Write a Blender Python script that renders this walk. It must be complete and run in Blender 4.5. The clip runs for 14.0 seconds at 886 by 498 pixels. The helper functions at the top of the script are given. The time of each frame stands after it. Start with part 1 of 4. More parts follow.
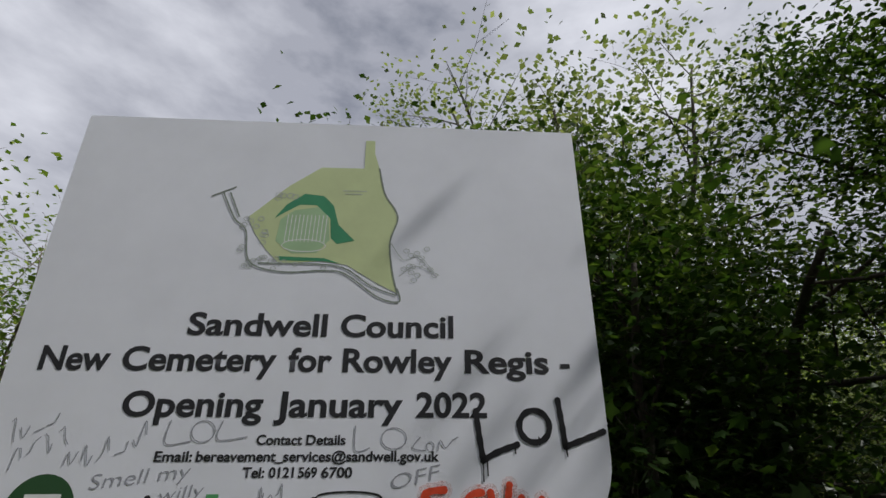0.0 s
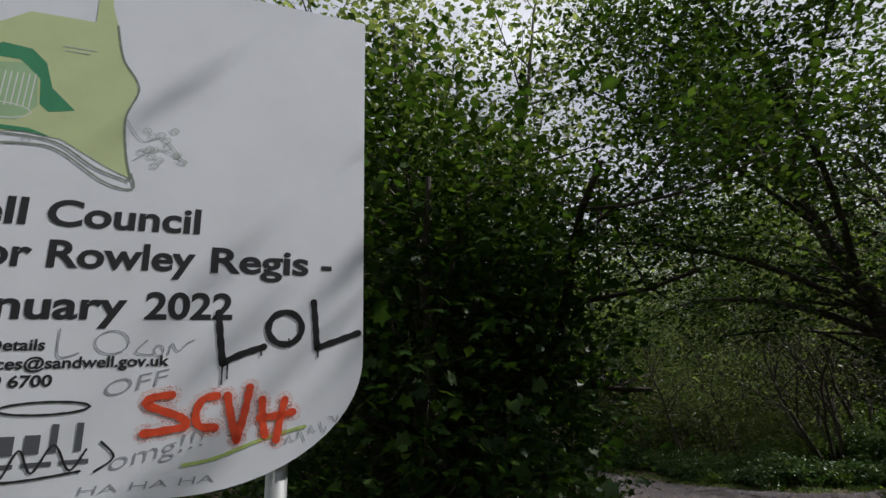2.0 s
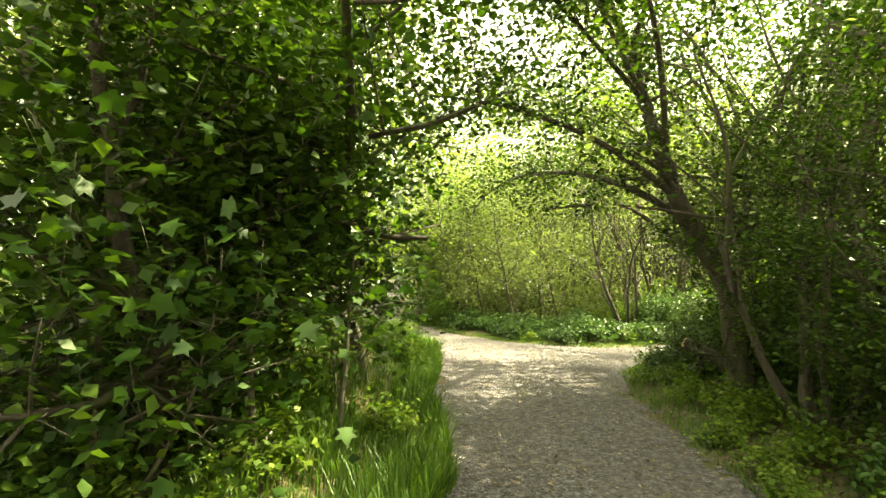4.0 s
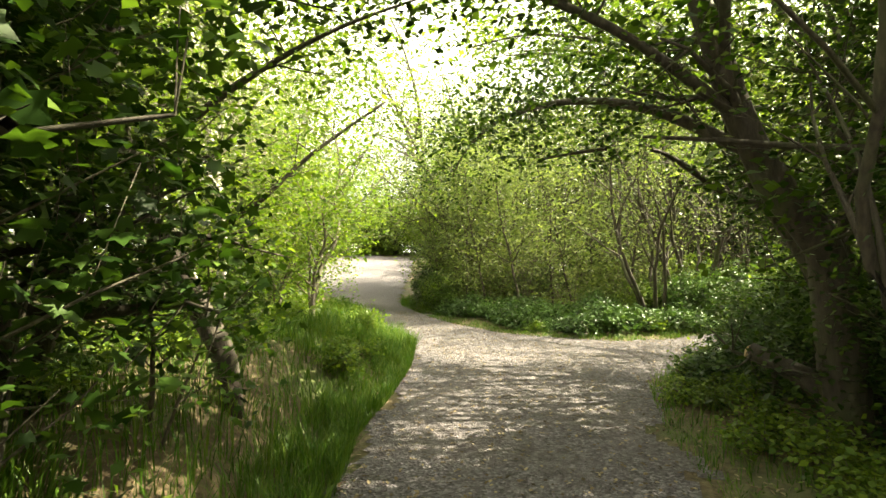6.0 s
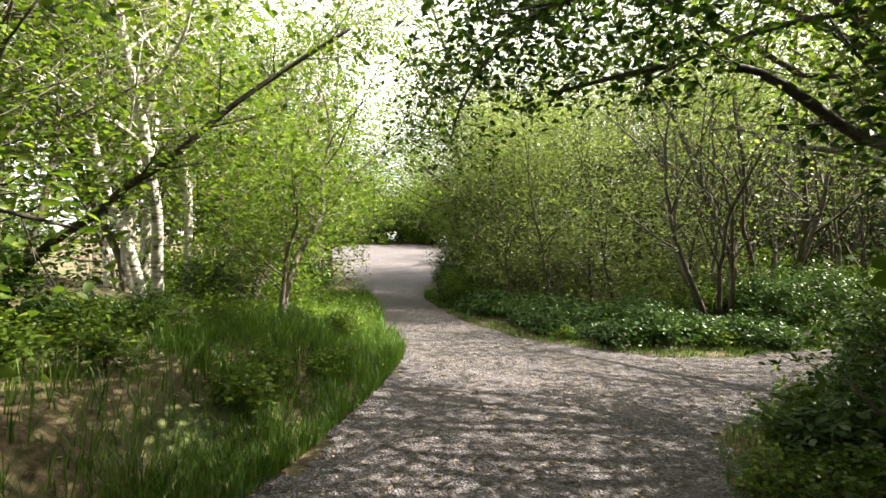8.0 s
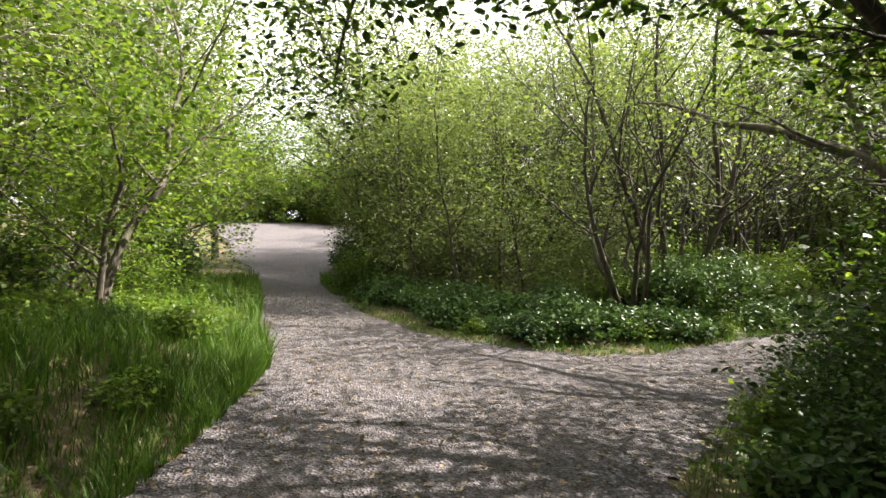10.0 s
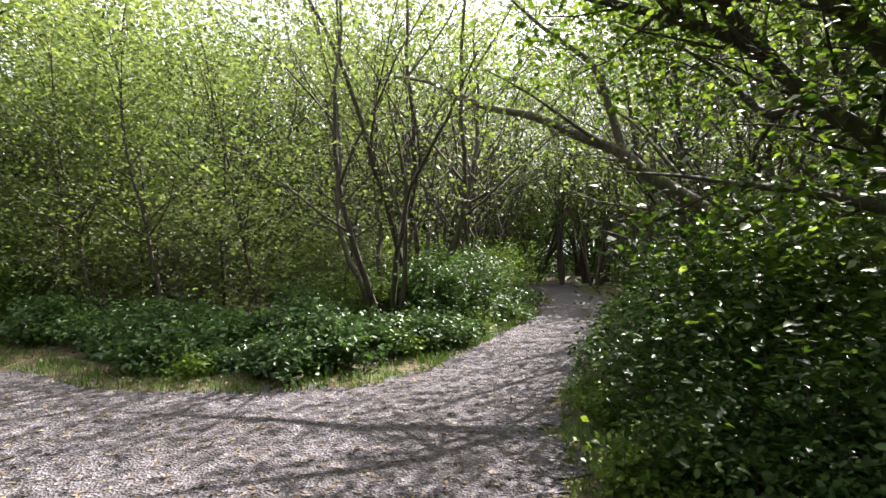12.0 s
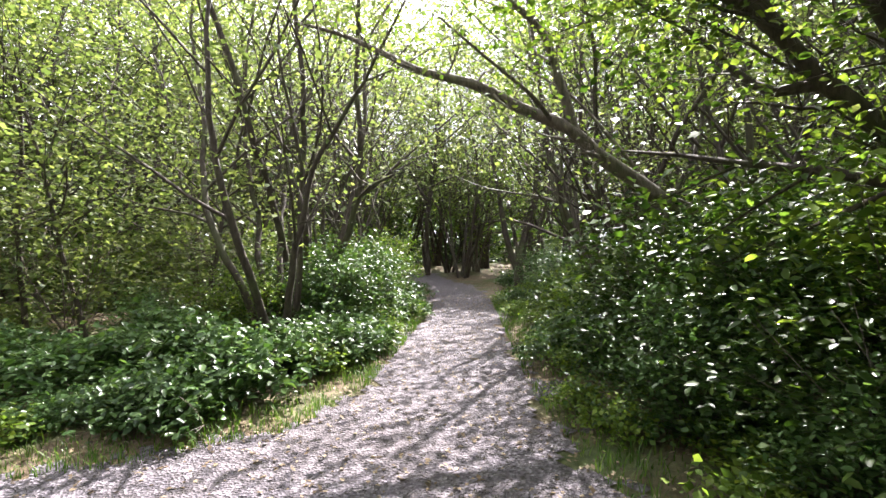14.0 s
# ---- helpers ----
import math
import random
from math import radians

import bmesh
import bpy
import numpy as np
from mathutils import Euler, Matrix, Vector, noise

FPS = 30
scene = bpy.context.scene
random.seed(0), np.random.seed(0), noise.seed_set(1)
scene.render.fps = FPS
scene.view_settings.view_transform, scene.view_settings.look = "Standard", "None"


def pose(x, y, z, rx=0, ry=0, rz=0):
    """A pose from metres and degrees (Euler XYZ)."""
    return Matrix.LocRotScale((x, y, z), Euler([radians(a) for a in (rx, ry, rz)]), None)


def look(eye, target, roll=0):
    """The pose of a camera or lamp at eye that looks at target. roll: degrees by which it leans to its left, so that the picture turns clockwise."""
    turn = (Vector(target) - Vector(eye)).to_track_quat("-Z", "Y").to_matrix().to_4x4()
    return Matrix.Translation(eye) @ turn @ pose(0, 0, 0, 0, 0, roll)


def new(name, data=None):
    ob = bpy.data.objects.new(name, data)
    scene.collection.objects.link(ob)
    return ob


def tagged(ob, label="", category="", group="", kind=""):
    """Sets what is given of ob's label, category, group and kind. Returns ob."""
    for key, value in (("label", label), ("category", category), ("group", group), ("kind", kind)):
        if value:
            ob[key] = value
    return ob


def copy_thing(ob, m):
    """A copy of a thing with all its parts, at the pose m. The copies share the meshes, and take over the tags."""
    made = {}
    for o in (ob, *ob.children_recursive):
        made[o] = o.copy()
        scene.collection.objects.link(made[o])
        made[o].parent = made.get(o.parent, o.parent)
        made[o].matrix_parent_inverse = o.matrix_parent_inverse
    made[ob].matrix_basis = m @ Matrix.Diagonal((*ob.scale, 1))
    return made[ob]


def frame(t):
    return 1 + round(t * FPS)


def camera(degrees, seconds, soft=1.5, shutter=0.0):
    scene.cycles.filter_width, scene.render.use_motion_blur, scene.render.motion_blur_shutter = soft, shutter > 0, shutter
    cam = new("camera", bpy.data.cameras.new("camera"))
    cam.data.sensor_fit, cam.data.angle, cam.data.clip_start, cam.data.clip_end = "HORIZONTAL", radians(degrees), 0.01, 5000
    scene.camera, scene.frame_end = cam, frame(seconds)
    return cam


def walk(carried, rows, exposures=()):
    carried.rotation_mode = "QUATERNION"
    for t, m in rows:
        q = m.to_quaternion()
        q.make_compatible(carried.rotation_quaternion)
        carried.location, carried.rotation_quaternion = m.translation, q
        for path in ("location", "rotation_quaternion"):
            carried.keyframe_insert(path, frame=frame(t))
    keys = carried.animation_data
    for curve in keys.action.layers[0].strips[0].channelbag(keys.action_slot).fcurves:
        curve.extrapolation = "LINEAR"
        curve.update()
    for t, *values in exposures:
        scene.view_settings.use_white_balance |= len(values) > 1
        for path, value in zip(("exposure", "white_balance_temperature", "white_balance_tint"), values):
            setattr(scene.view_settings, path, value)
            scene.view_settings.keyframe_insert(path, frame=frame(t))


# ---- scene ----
cam = camera(84.5, 14.0)
PATH = [
    (0, (1.282, -7.744, 1.705), (-0.125, -6.669, 2.635), 3.0),
    (0.5, (1.305, -7.708, 1.705), (-0.025, -6.528, 2.621), 2.0),
    (1, (1.333, -7.649, 1.709), (0.093, -6.339, 2.573), 0.7),
    (1.5, (1.382, -7.524, 1.679), (0.256, -6.062, 2.449), -0.3),
    (2, (1.446, -7.359, 1.656), (0.382, -5.802, 2.325), -0.8),
    (2.5, (1.527, -7.192, 1.618), (0.526, -5.552, 2.172), -0.4),
    (3, (1.613, -7.017, 1.475), (0.725, -5.278, 1.912), -2.1),
    (3.5, (1.711, -6.86, 1.500), (0.958, -5.024, 1.744), -0.1),
    (4, (1.85, -6.4, 1.5), (1.162, -4.53, 1.671), 0.5),
    (4.2, (1.83, -6.14, 1.5), (1.161, -4.26, 1.633), 0.4),
    (6.3, (1.8, -3.4, 1.55), (1.004, -1.568, 1.643), -0.6),
    (6.5, (1.79, -3.13, 1.55), (0.972, -1.308, 1.648), -0.8),
    (7, (1.75, -2.45, 1.55), (0.854, -0.664, 1.637), -1.6),
    (7.2, (1.73, -2.2, 1.55), (0.824, -0.419, 1.632), -0.9),
    (9.3, (1.505, -0.847, 1.55), (0.577, 0.925, 1.544), 2.9),
    (9.5, (1.423, -0.659, 1.55), (0.552, 1.142, 1.549), 2.8),
    (10, (1.227, -0.039, 1.55), (0.633, 1.87, 1.539), 2.1),
    (10.5, (1.082, 0.484, 1.55), (0.661, 2.439, 1.543), 1.2),
    (11, (0.916, 1.054, 1.55), (0.873, 3.054, 1.534), 0.9),
    (11.5, (0.851, 1.467, 1.55), (1.059, 3.456, 1.562), 0.4),
    (12, (0.707, 1.889, 1.55), (1.208, 3.825, 1.562), 0.4),
    (12.5, (0.569, 2.233, 1.55), (1.245, 4.115, 1.55), -0.3),
    (13, (0.397, 2.639, 1.55), (1.211, 4.466, 1.537), 0.3),
    (13.5, (0.22, 3.034, 1.55), (1.197, 4.778, 1.514), -0.0),
    (14, (0.048, 3.397, 1.55), (1.15, 5.066, 1.524), -0.6),
]
EXPOSURES = [(0, 0.0, 6100, 12), (1.0, -0.05, 6100, 12), (1.5, 0.05, 6100, 12), (2.0, 0.25, 6100, 12), (2.5, 0.55, 6200, 11), (3.0, 1.2, 6400, 8), (3.5, 2.3, 7900, -6), (4.2, 3.8, 10500, -16), (6.3, 2.9, 8200, -3), (9.3, 2.25, 7000, 6), (11.0, 2.15, 6600, 9), (12.5, 2.55, 6250, 14), (14, 3.0, 6200, 17)]
walk(cam, [(t, look(eye, target, roll)) for t, eye, target, roll in PATH], EXPOSURES)

# ---- light ----
SUN_DIR = Vector((0.58, 0.42, 0.80)).normalized()
world = bpy.data.worlds.new("sky")
scene.world = world
world.use_nodes = True
wn, wl = world.node_tree.nodes, world.node_tree.links
bg = wn["Background"]
sky = wn.new("ShaderNodeTexSky")
sky.sky_type = "NISHITA"
sky.sun_disc = False
sky.sun_elevation = math.asin(SUN_DIR.z)
sky.sun_rotation = math.atan2(SUN_DIR.x, SUN_DIR.y)
coord = wn.new("ShaderNodeTexCoord")
squash = wn.new("ShaderNodeMapping")
squash.inputs["Scale"].default_value = (1.0, 1.0, 2.4)
cloud = wn.new("ShaderNodeTexNoise")
cloud.inputs["Scale"].default_value = 2.6
cloud.inputs["Detail"].default_value = 7.0
cloud.inputs["Roughness"].default_value = 0.55
cover = wn.new("ShaderNodeValToRGB")
cover.color_ramp.elements[0].position, cover.color_ramp.elements[1].position = 0.16, 0.38
shade = wn.new("ShaderNodeValToRGB")
shade.color_ramp.elements[0].position, shade.color_ramp.elements[1].position = 0.42, 0.66
shade.color_ramp.elements[0].color, shade.color_ramp.elements[1].color = (9.5, 9.6, 10.4, 1), (17.5, 17.4, 17.8, 1)
blend = wn.new("ShaderNodeMixRGB")
wl.new(coord.outputs["Generated"], squash.inputs["Vector"])
wl.new(squash.outputs["Vector"], cloud.inputs["Vector"])
wl.new(cloud.outputs["Fac"], cover.inputs["Fac"])
wl.new(cloud.outputs["Fac"], shade.inputs["Fac"])
wl.new(cover.outputs["Color"], blend.inputs["Fac"])
wl.new(sky.outputs["Color"], blend.inputs["Color1"])
wl.new(shade.outputs["Color"], blend.inputs["Color2"])
wl.new(blend.outputs["Color"], bg.inputs["Color"])
bg.inputs["Strength"].default_value = 0.042

sun_data = bpy.data.lights.new("sun", "SUN")
sun_data.energy, sun_data.angle, sun_data.color = 5.0, radians(0.6), (1.0, 0.95, 0.86)
sun = new("sun", sun_data)
sun.matrix_world = look(SUN_DIR * 60, (0, 0, 0))


# ---- materials ----
def material(name):
    m = bpy.data.materials.new(name)
    m.use_nodes = True
    n, l = m.node_tree.nodes, m.node_tree.links
    return m, n, l, n["Principled BSDF"]


def ramp(n, stops):
    r = n.new("ShaderNodeValToRGB")
    while len(r.color_ramp.elements) < len(stops):
        r.color_ramp.elements.new(0.5)
    for e, (p, c) in zip(r.color_ramp.elements, stops):
        e.position, e.color = p, (*c, 1)
    return r


def noise_node(n, l, scale, detail=4.0, rough=0.55, vector=None):
    t = n.new("ShaderNodeTexNoise")
    t.inputs["Scale"].default_value, t.inputs["Detail"].default_value, t.inputs["Roughness"].default_value = scale, detail, rough
    if vector:
        l.new(vector, t.inputs["Vector"])
    return t


def bump(n, l, height, p, strength, distance=0.02):
    b = n.new("ShaderNodeBump")
    b.inputs["Strength"].default_value, b.inputs["Distance"].default_value = strength, distance
    l.new(height, b.inputs["Height"])
    l.new(b.outputs["Normal"], p.inputs["Normal"])


def leaf_material(name, dark, mid, light, clear=0.42, gloss=0.42):
    """Thin leaves: glossy skin over tissue that lets light through."""
    m, n, l, p = material(name)
    g = n.new("ShaderNodeNewGeometry")
    o = n.new("ShaderNodeObjectInfo")
    r = ramp(n, [(0.0, dark), (0.5, mid), (1.0, light)])
    l.new(g.outputs["Random Per Island"], r.inputs["Fac"])
    h = n.new("ShaderNodeHueSaturation")
    span = n.new("ShaderNodeMapRange")
    span.inputs["To Min"].default_value, span.inputs["To Max"].default_value = 0.8, 1.2
    l.new(o.outputs["Random"], span.inputs["Value"])
    l.new(span.outputs["Result"], h.inputs["Value"])
    l.new(r.outputs["Color"], h.inputs["Color"])
    l.new(h.outputs["Color"], p.inputs["Base Color"])
    p.inputs["Roughness"].default_value = gloss
    p.inputs["Specular IOR Level"].default_value = 0.22
    t = n.new("ShaderNodeBsdfTranslucent")
    warm = n.new("ShaderNodeMixRGB")
    warm.blend_type = "MULTIPLY"
    warm.inputs["Fac"].default_value = 1.0
    warm.inputs["Color2"].default_value = (1.4, 1.45, 0.72, 1)
    l.new(h.outputs["Color"], warm.inputs["Color1"])
    l.new(warm.outputs["Color"], t.inputs["Color"])
    mix = n.new("ShaderNodeMixShader")
    mix.inputs["Fac"].default_value = clear
    l.new(p.outputs["BSDF"], mix.inputs[1])
    l.new(t.outputs["BSDF"], mix.inputs[2])
    l.new(mix.outputs["Shader"], n["Material Output"].inputs["Surface"])
    return m


LEAF_DEEP = leaf_material("leaf_deep_green", (0.014, 0.034, 0.006), (0.034, 0.068, 0.011), (0.075, 0.12, 0.021), 0.4)
LEAF_FRESH = leaf_material("leaf_fresh_green", (0.045, 0.085, 0.015), (0.09, 0.145, 0.024), (0.18, 0.235, 0.044), 0.46)
LEAF_PALE = leaf_material("leaf_pale_birch", (0.06, 0.088, 0.034), (0.115, 0.15, 0.06), (0.21, 0.24, 0.105), 0.45)
LEAF_BRAMBLE = leaf_material("leaf_bramble", (0.022, 0.05, 0.013), (0.046, 0.092, 0.025), (0.095, 0.15, 0.052), 0.32, 0.36)
LEAF_MAPLE = leaf_material("leaf_maple", (0.02, 0.048, 0.010), (0.036, 0.075, 0.014), (0.06, 0.11, 0.02), 0.36, 0.4)
BLADE = leaf_material("grass_blade", (0.03, 0.072, 0.010), (0.052, 0.108, 0.015), (0.115, 0.165, 0.034), 0.36, 0.45)


def bark_material(name, dark, light, scale):
    m, n, l, p = material(name)
    c = n.new("ShaderNodeTexCoord")
    s = n.new("ShaderNodeMapping")
    s.inputs["Scale"].default_value = (1, 1, 0.25)
    l.new(c.outputs["Object"], s.inputs["Vector"])
    a = noise_node(n, l, scale, 6, 0.65, s.outputs["Vector"])
    b = noise_node(n, l, 2.0, 3, 0.5, c.outputs["Object"])
    r = ramp(n, [(0.3, dark), (0.7, light)])
    l.new(a.outputs["Fac"], r.inputs["Fac"])
    algae = n.new("ShaderNodeMixRGB")
    algae.inputs["Color2"].default_value = (0.07, 0.085, 0.03, 1)
    f = ramp(n, [(0.5, (0, 0, 0)), (0.72, (0.6, 0.6, 0.6))])
    l.new(b.outputs["Fac"], f.inputs["Fac"])
    l.new(f.outputs["Color"], algae.inputs["Fac"])
    l.new(r.outputs["Color"], algae.inputs["Color1"])
    l.new(algae.outputs["Color"], p.inputs["Base Color"])
    p.inputs["Roughness"].default_value = 0.85
    bump(n, l, a.outputs["Fac"], p, 0.8, 0.02)
    return m


BARK = bark_material("bark_brown", (0.018, 0.013, 0.010), (0.075, 0.058, 0.043), 22)
BARK_GREY = bark_material("bark_grey_brown", (0.042, 0.035, 0.028), (0.154, 0.126, 0.098), 26)


def birch_material():
    m, n, l, p = material("bark_birch")
    c = n.new("ShaderNodeTexCoord")
    s = n.new("ShaderNodeMapping")
    s.inputs["Scale"].default_value = (1.2, 1.2, 7.0)
    l.new(c.outputs["Object"], s.inputs["Vector"])
    a = noise_node(n, l, 2.2, 5, 0.6, s.outputs["Vector"])
    r = ramp(n, [(0.36, (0.04, 0.035, 0.03)), (0.46, (0.34, 0.31, 0.28)), (0.7, (0.56, 0.53, 0.48))])
    l.new(a.outputs["Fac"], r.inputs["Fac"])
    l.new(r.outputs["Color"], p.inputs["Base Color"])
    p.inputs["Roughness"].default_value = 0.6
    bump(n, l, a.outputs["Fac"], p, 0.4, 0.01)
    return m


BIRCH = birch_material()


def ground_material():
    m, n, l, p = material("woodland_floor")
    c = n.new("ShaderNodeTexCoord")
    a = noise_node(n, l, 0.55, 5, 0.6, c.outputs["Object"])
    b = noise_node(n, l, 14, 6, 0.7, c.outputs["Object"])
    soil = ramp(n, [(0.25, (0.035, 0.025, 0.015)), (0.5, (0.10, 0.07, 0.04)), (0.75, (0.22, 0.16, 0.09))])
    turf = ramp(n, [(0.3, (0.035, 0.05, 0.014)), (0.7, (0.085, 0.105, 0.03))])
    l.new(b.outputs["Fac"], soil.inputs["Fac"])
    l.new(b.outputs["Fac"], turf.inputs["Fac"])
    f = ramp(n, [(0.46, (0, 0, 0)), (0.64, (1, 1, 1))])
    l.new(a.outputs["Fac"], f.inputs["Fac"])
    x = n.new("ShaderNodeMixRGB")
    l.new(f.outputs["Color"], x.inputs["Fac"])
    l.new(soil.outputs["Color"], x.inputs["Color1"])
    l.new(turf.outputs["Color"], x.inputs["Color2"])
    l.new(x.outputs["Color"], p.inputs["Base Color"])
    p.inputs["Roughness"].default_value = 0.95
    bump(n, l, b.outputs["Fac"], p, 0.7, 0.05)
    return m


def path_material():
    m, n, l, p = material("gravel_path")
    c = n.new("ShaderNodeTexCoord")
    big = noise_node(n, l, 0.9, 4, 0.6, c.outputs["Object"])
    mid = noise_node(n, l, 9, 6, 0.7, c.outputs["Object"])
    v = n.new("ShaderNodeTexVoronoi")
    v.inputs["Scale"].default_value = 48
    l.new(c.outputs["Object"], v.inputs["Vector"])
    stone = ramp(n, [(0.0, (0.037, 0.032, 0.037)), (0.5, (0.102, 0.089, 0.106)), (1.0, (0.285, 0.255, 0.29))])
    l.new(v.outputs["Color"], stone.inputs["Fac"])
    earth = ramp(n, [(0.3, (0.055, 0.045, 0.047)), (0.7, (0.195, 0.165, 0.178))])
    l.new(mid.outputs["Fac"], earth.inputs["Fac"])
    x = n.new("ShaderNodeMixRGB")
    f = ramp(n, [(0.4, (0.25, 0.25, 0.25)), (0.62, (0.85, 0.85, 0.85))])
    l.new(big.outputs["Fac"], f.inputs["Fac"])
    clod = n.new("ShaderNodeTexVoronoi")
    clod.inputs["Scale"].default_value = 17
    warp = n.new("ShaderNodeVectorMath")
    warp.operation = "MULTIPLY_ADD"
    warp.inputs[1].default_value = (0.16, 0.16, 0.0)
    l.new(mid.outputs["Color"], warp.inputs[0])
    l.new(c.outputs["Object"], warp.inputs[2])
    l.new(warp.outputs["Vector"], clod.inputs["Vector"])
    l.new(f.outputs["Color"], x.inputs["Fac"])
    l.new(earth.outputs["Color"], x.inputs["Color1"])
    l.new(stone.outputs["Color"], x.inputs["Color2"])
    patch = ramp(n, [(0.05, (1.35, 1.3, 1.28)), (0.45, (1, 1, 1)), (0.75, (0.45, 0.42, 0.4))])
    l.new(clod.outputs["Distance"], patch.inputs["Fac"])
    spot = n.new("ShaderNodeMixRGB")
    spot.blend_type = "MULTIPLY"
    spot.inputs["Fac"].default_value = 0.65
    l.new(x.outputs["Color"], spot.inputs["Color1"])
    l.new(patch.outputs["Color"], spot.inputs["Color2"])
    l.new(spot.outputs["Color"], p.inputs["Base Color"])
    p.inputs["Roughness"].default_value = 0.9
    mixh = n.new("ShaderNodeMath")
    mixh.operation = "ADD"
    l.new(v.outputs["Distance"], mixh.inputs[0])
    l.new(mid.outputs["Fac"], mixh.inputs[1])
    bump(n, l, mixh.outputs["Value"], p, 1.0, 0.03)
    return m


def plain(name, color, rough=0.6, metal=0.0, grain=0.0, scale=30):
    m, n, l, p = material(name)
    c = n.new("ShaderNodeTexCoord")
    t = noise_node(n, l, scale, 5, 0.6, c.outputs["Object"])
    lo = tuple(v * (1 - grain) for v in color)
    hi = tuple(min(1, v * (1 + grain)) for v in color)
    r = ramp(n, [(0.3, lo), (0.7, hi)])
    l.new(t.outputs["Fac"], r.inputs["Fac"])
    l.new(r.outputs["Color"], p.inputs["Base Color"])
    p.inputs["Roughness"].default_value, p.inputs["Metallic"].default_value = rough, metal
    return m


GROUND = ground_material()
PATHMAT = path_material()
LITTER = leaf_material("dead_leaf", (0.04, 0.028, 0.018), (0.13, 0.09, 0.055), (0.34, 0.27, 0.19), 0.1, 0.7)
PANEL = plain("white_sign_panel", (0.79, 0.81, 0.87), 0.38, 0, 0.05, 2.2)
STEEL = plain("galvanised_steel", (0.46, 0.47, 0.47), 0.5, 0.6, 0.15, 14)
INK = plain("black_lettering", (0.02, 0.02, 0.024), 0.5)
SPRAY_BLACK = plain("black_spray_paint", (0.015, 0.015, 0.018), 0.45)
SPRAY_RED = plain("red_spray_paint", (0.72, 0.075, 0.025), 0.5, 0, 0.2, 20)
PEN_GREY = plain("grey_marker", (0.33, 0.34, 0.38), 0.6, 0, 0.2, 40)
PEN_GREEN = plain("green_marker", (0.42, 0.55, 0.16), 0.6, 0, 0.2, 40)
MAP_FIELD = plain("map_pale_green", (0.56, 0.64, 0.34), 0.5, 0, 0.06, 6)
MAP_WOOD = plain("map_dark_green", (0.05, 0.27, 0.13), 0.5, 0, 0.1, 8)
MAP_MID = plain("map_mid_green", (0.36, 0.53, 0.30), 0.5, 0, 0.1, 8)
MAP_LINE = plain("map_line", (0.22, 0.26, 0.22), 0.6)
MAP_LINE_SOFT = plain("map_line_faint", (0.46, 0.50, 0.48), 0.6)
LOGO_DARK = plain("logo_dark_green", (0.03, 0.09, 0.035), 0.4)
LOGO_GREEN = plain("logo_green", (0.10, 0.36, 0.14), 0.4)
WORDMARK = plain("printed_dark_grey", (0.10, 0.105, 0.12), 0.5)
LOGO_WHITE = plain("logo_white", (0.78, 0.79, 0.78), 0.4)


# ---- mesh helpers ----
def mesh_from(name, verts, faces, mats, smooth=False):
    me = bpy.data.meshes.new(name)
    me.from_pydata(verts, [], faces)
    for m in mats if isinstance(mats, (list, tuple)) else [mats]:
        me.materials.append(m)
    if smooth:
        me.polygons.foreach_set("use_smooth", [True] * len(me.polygons))
    me.update()
    return me


def child(name, me, parent, label=""):
    ob = new(name, me)
    ob.parent = parent
    if label:
        ob["label"] = label
    return ob


class Wood:
    """Collects tapered limbs."""

    def __init__(self):
        self.v, self.f = [], []

    def tube(self, pts, rads, sides=6):
        first = len(self.v)
        up = Vector((0.3, 0.2, 1)).normalized()
        for i, p in enumerate(pts):
            d = (pts[min(i + 1, len(pts) - 1)] - pts[max(i - 1, 0)]).normalized()
            a = d.cross(up)
            if a.length < 0.05:
                a = d.cross(Vector((1, 0, 0)))
            a.normalize()
            b = d.cross(a)
            for k in range(sides):
                w = 2 * math.pi * k / sides
                self.v.append(p + (a * math.cos(w) + b * math.sin(w)) * rads[i])
        for i in range(len(pts) - 1):
            for k in range(sides):
                q = first + i * sides
                self.f.append((q + k, q + (k + 1) % sides, q + sides + (k + 1) % sides, q + sides + k))
        self.f.append(tuple(first + (len(pts) - 1) * sides + k for k in range(sides)))

    def mesh(self, name, mat):
        return mesh_from(name, [tuple(v) for v in self.v], self.f, mat, True)


def smooth_line(pts, step):
    """A denser, rounded version of a polyline."""
    pts = [Vector(p) for p in pts]
    out = []
    for i in range(len(pts) - 1):
        p0, p1, p2, p3 = pts[max(i - 1, 0)], pts[i], pts[i + 1], pts[min(i + 2, len(pts) - 1)]
        n = max(1, int((p2 - p1).length / step))
        for k in range(n):
            t = k / n
            out.append(0.5 * (2 * p1 + (p2 - p0) * t + (2 * p0 - 5 * p1 + 4 * p2 - p3) * t * t + (3 * p1 - p0 - 3 * p2 + p3) * t ** 3))
    out.append(pts[-1])
    return out


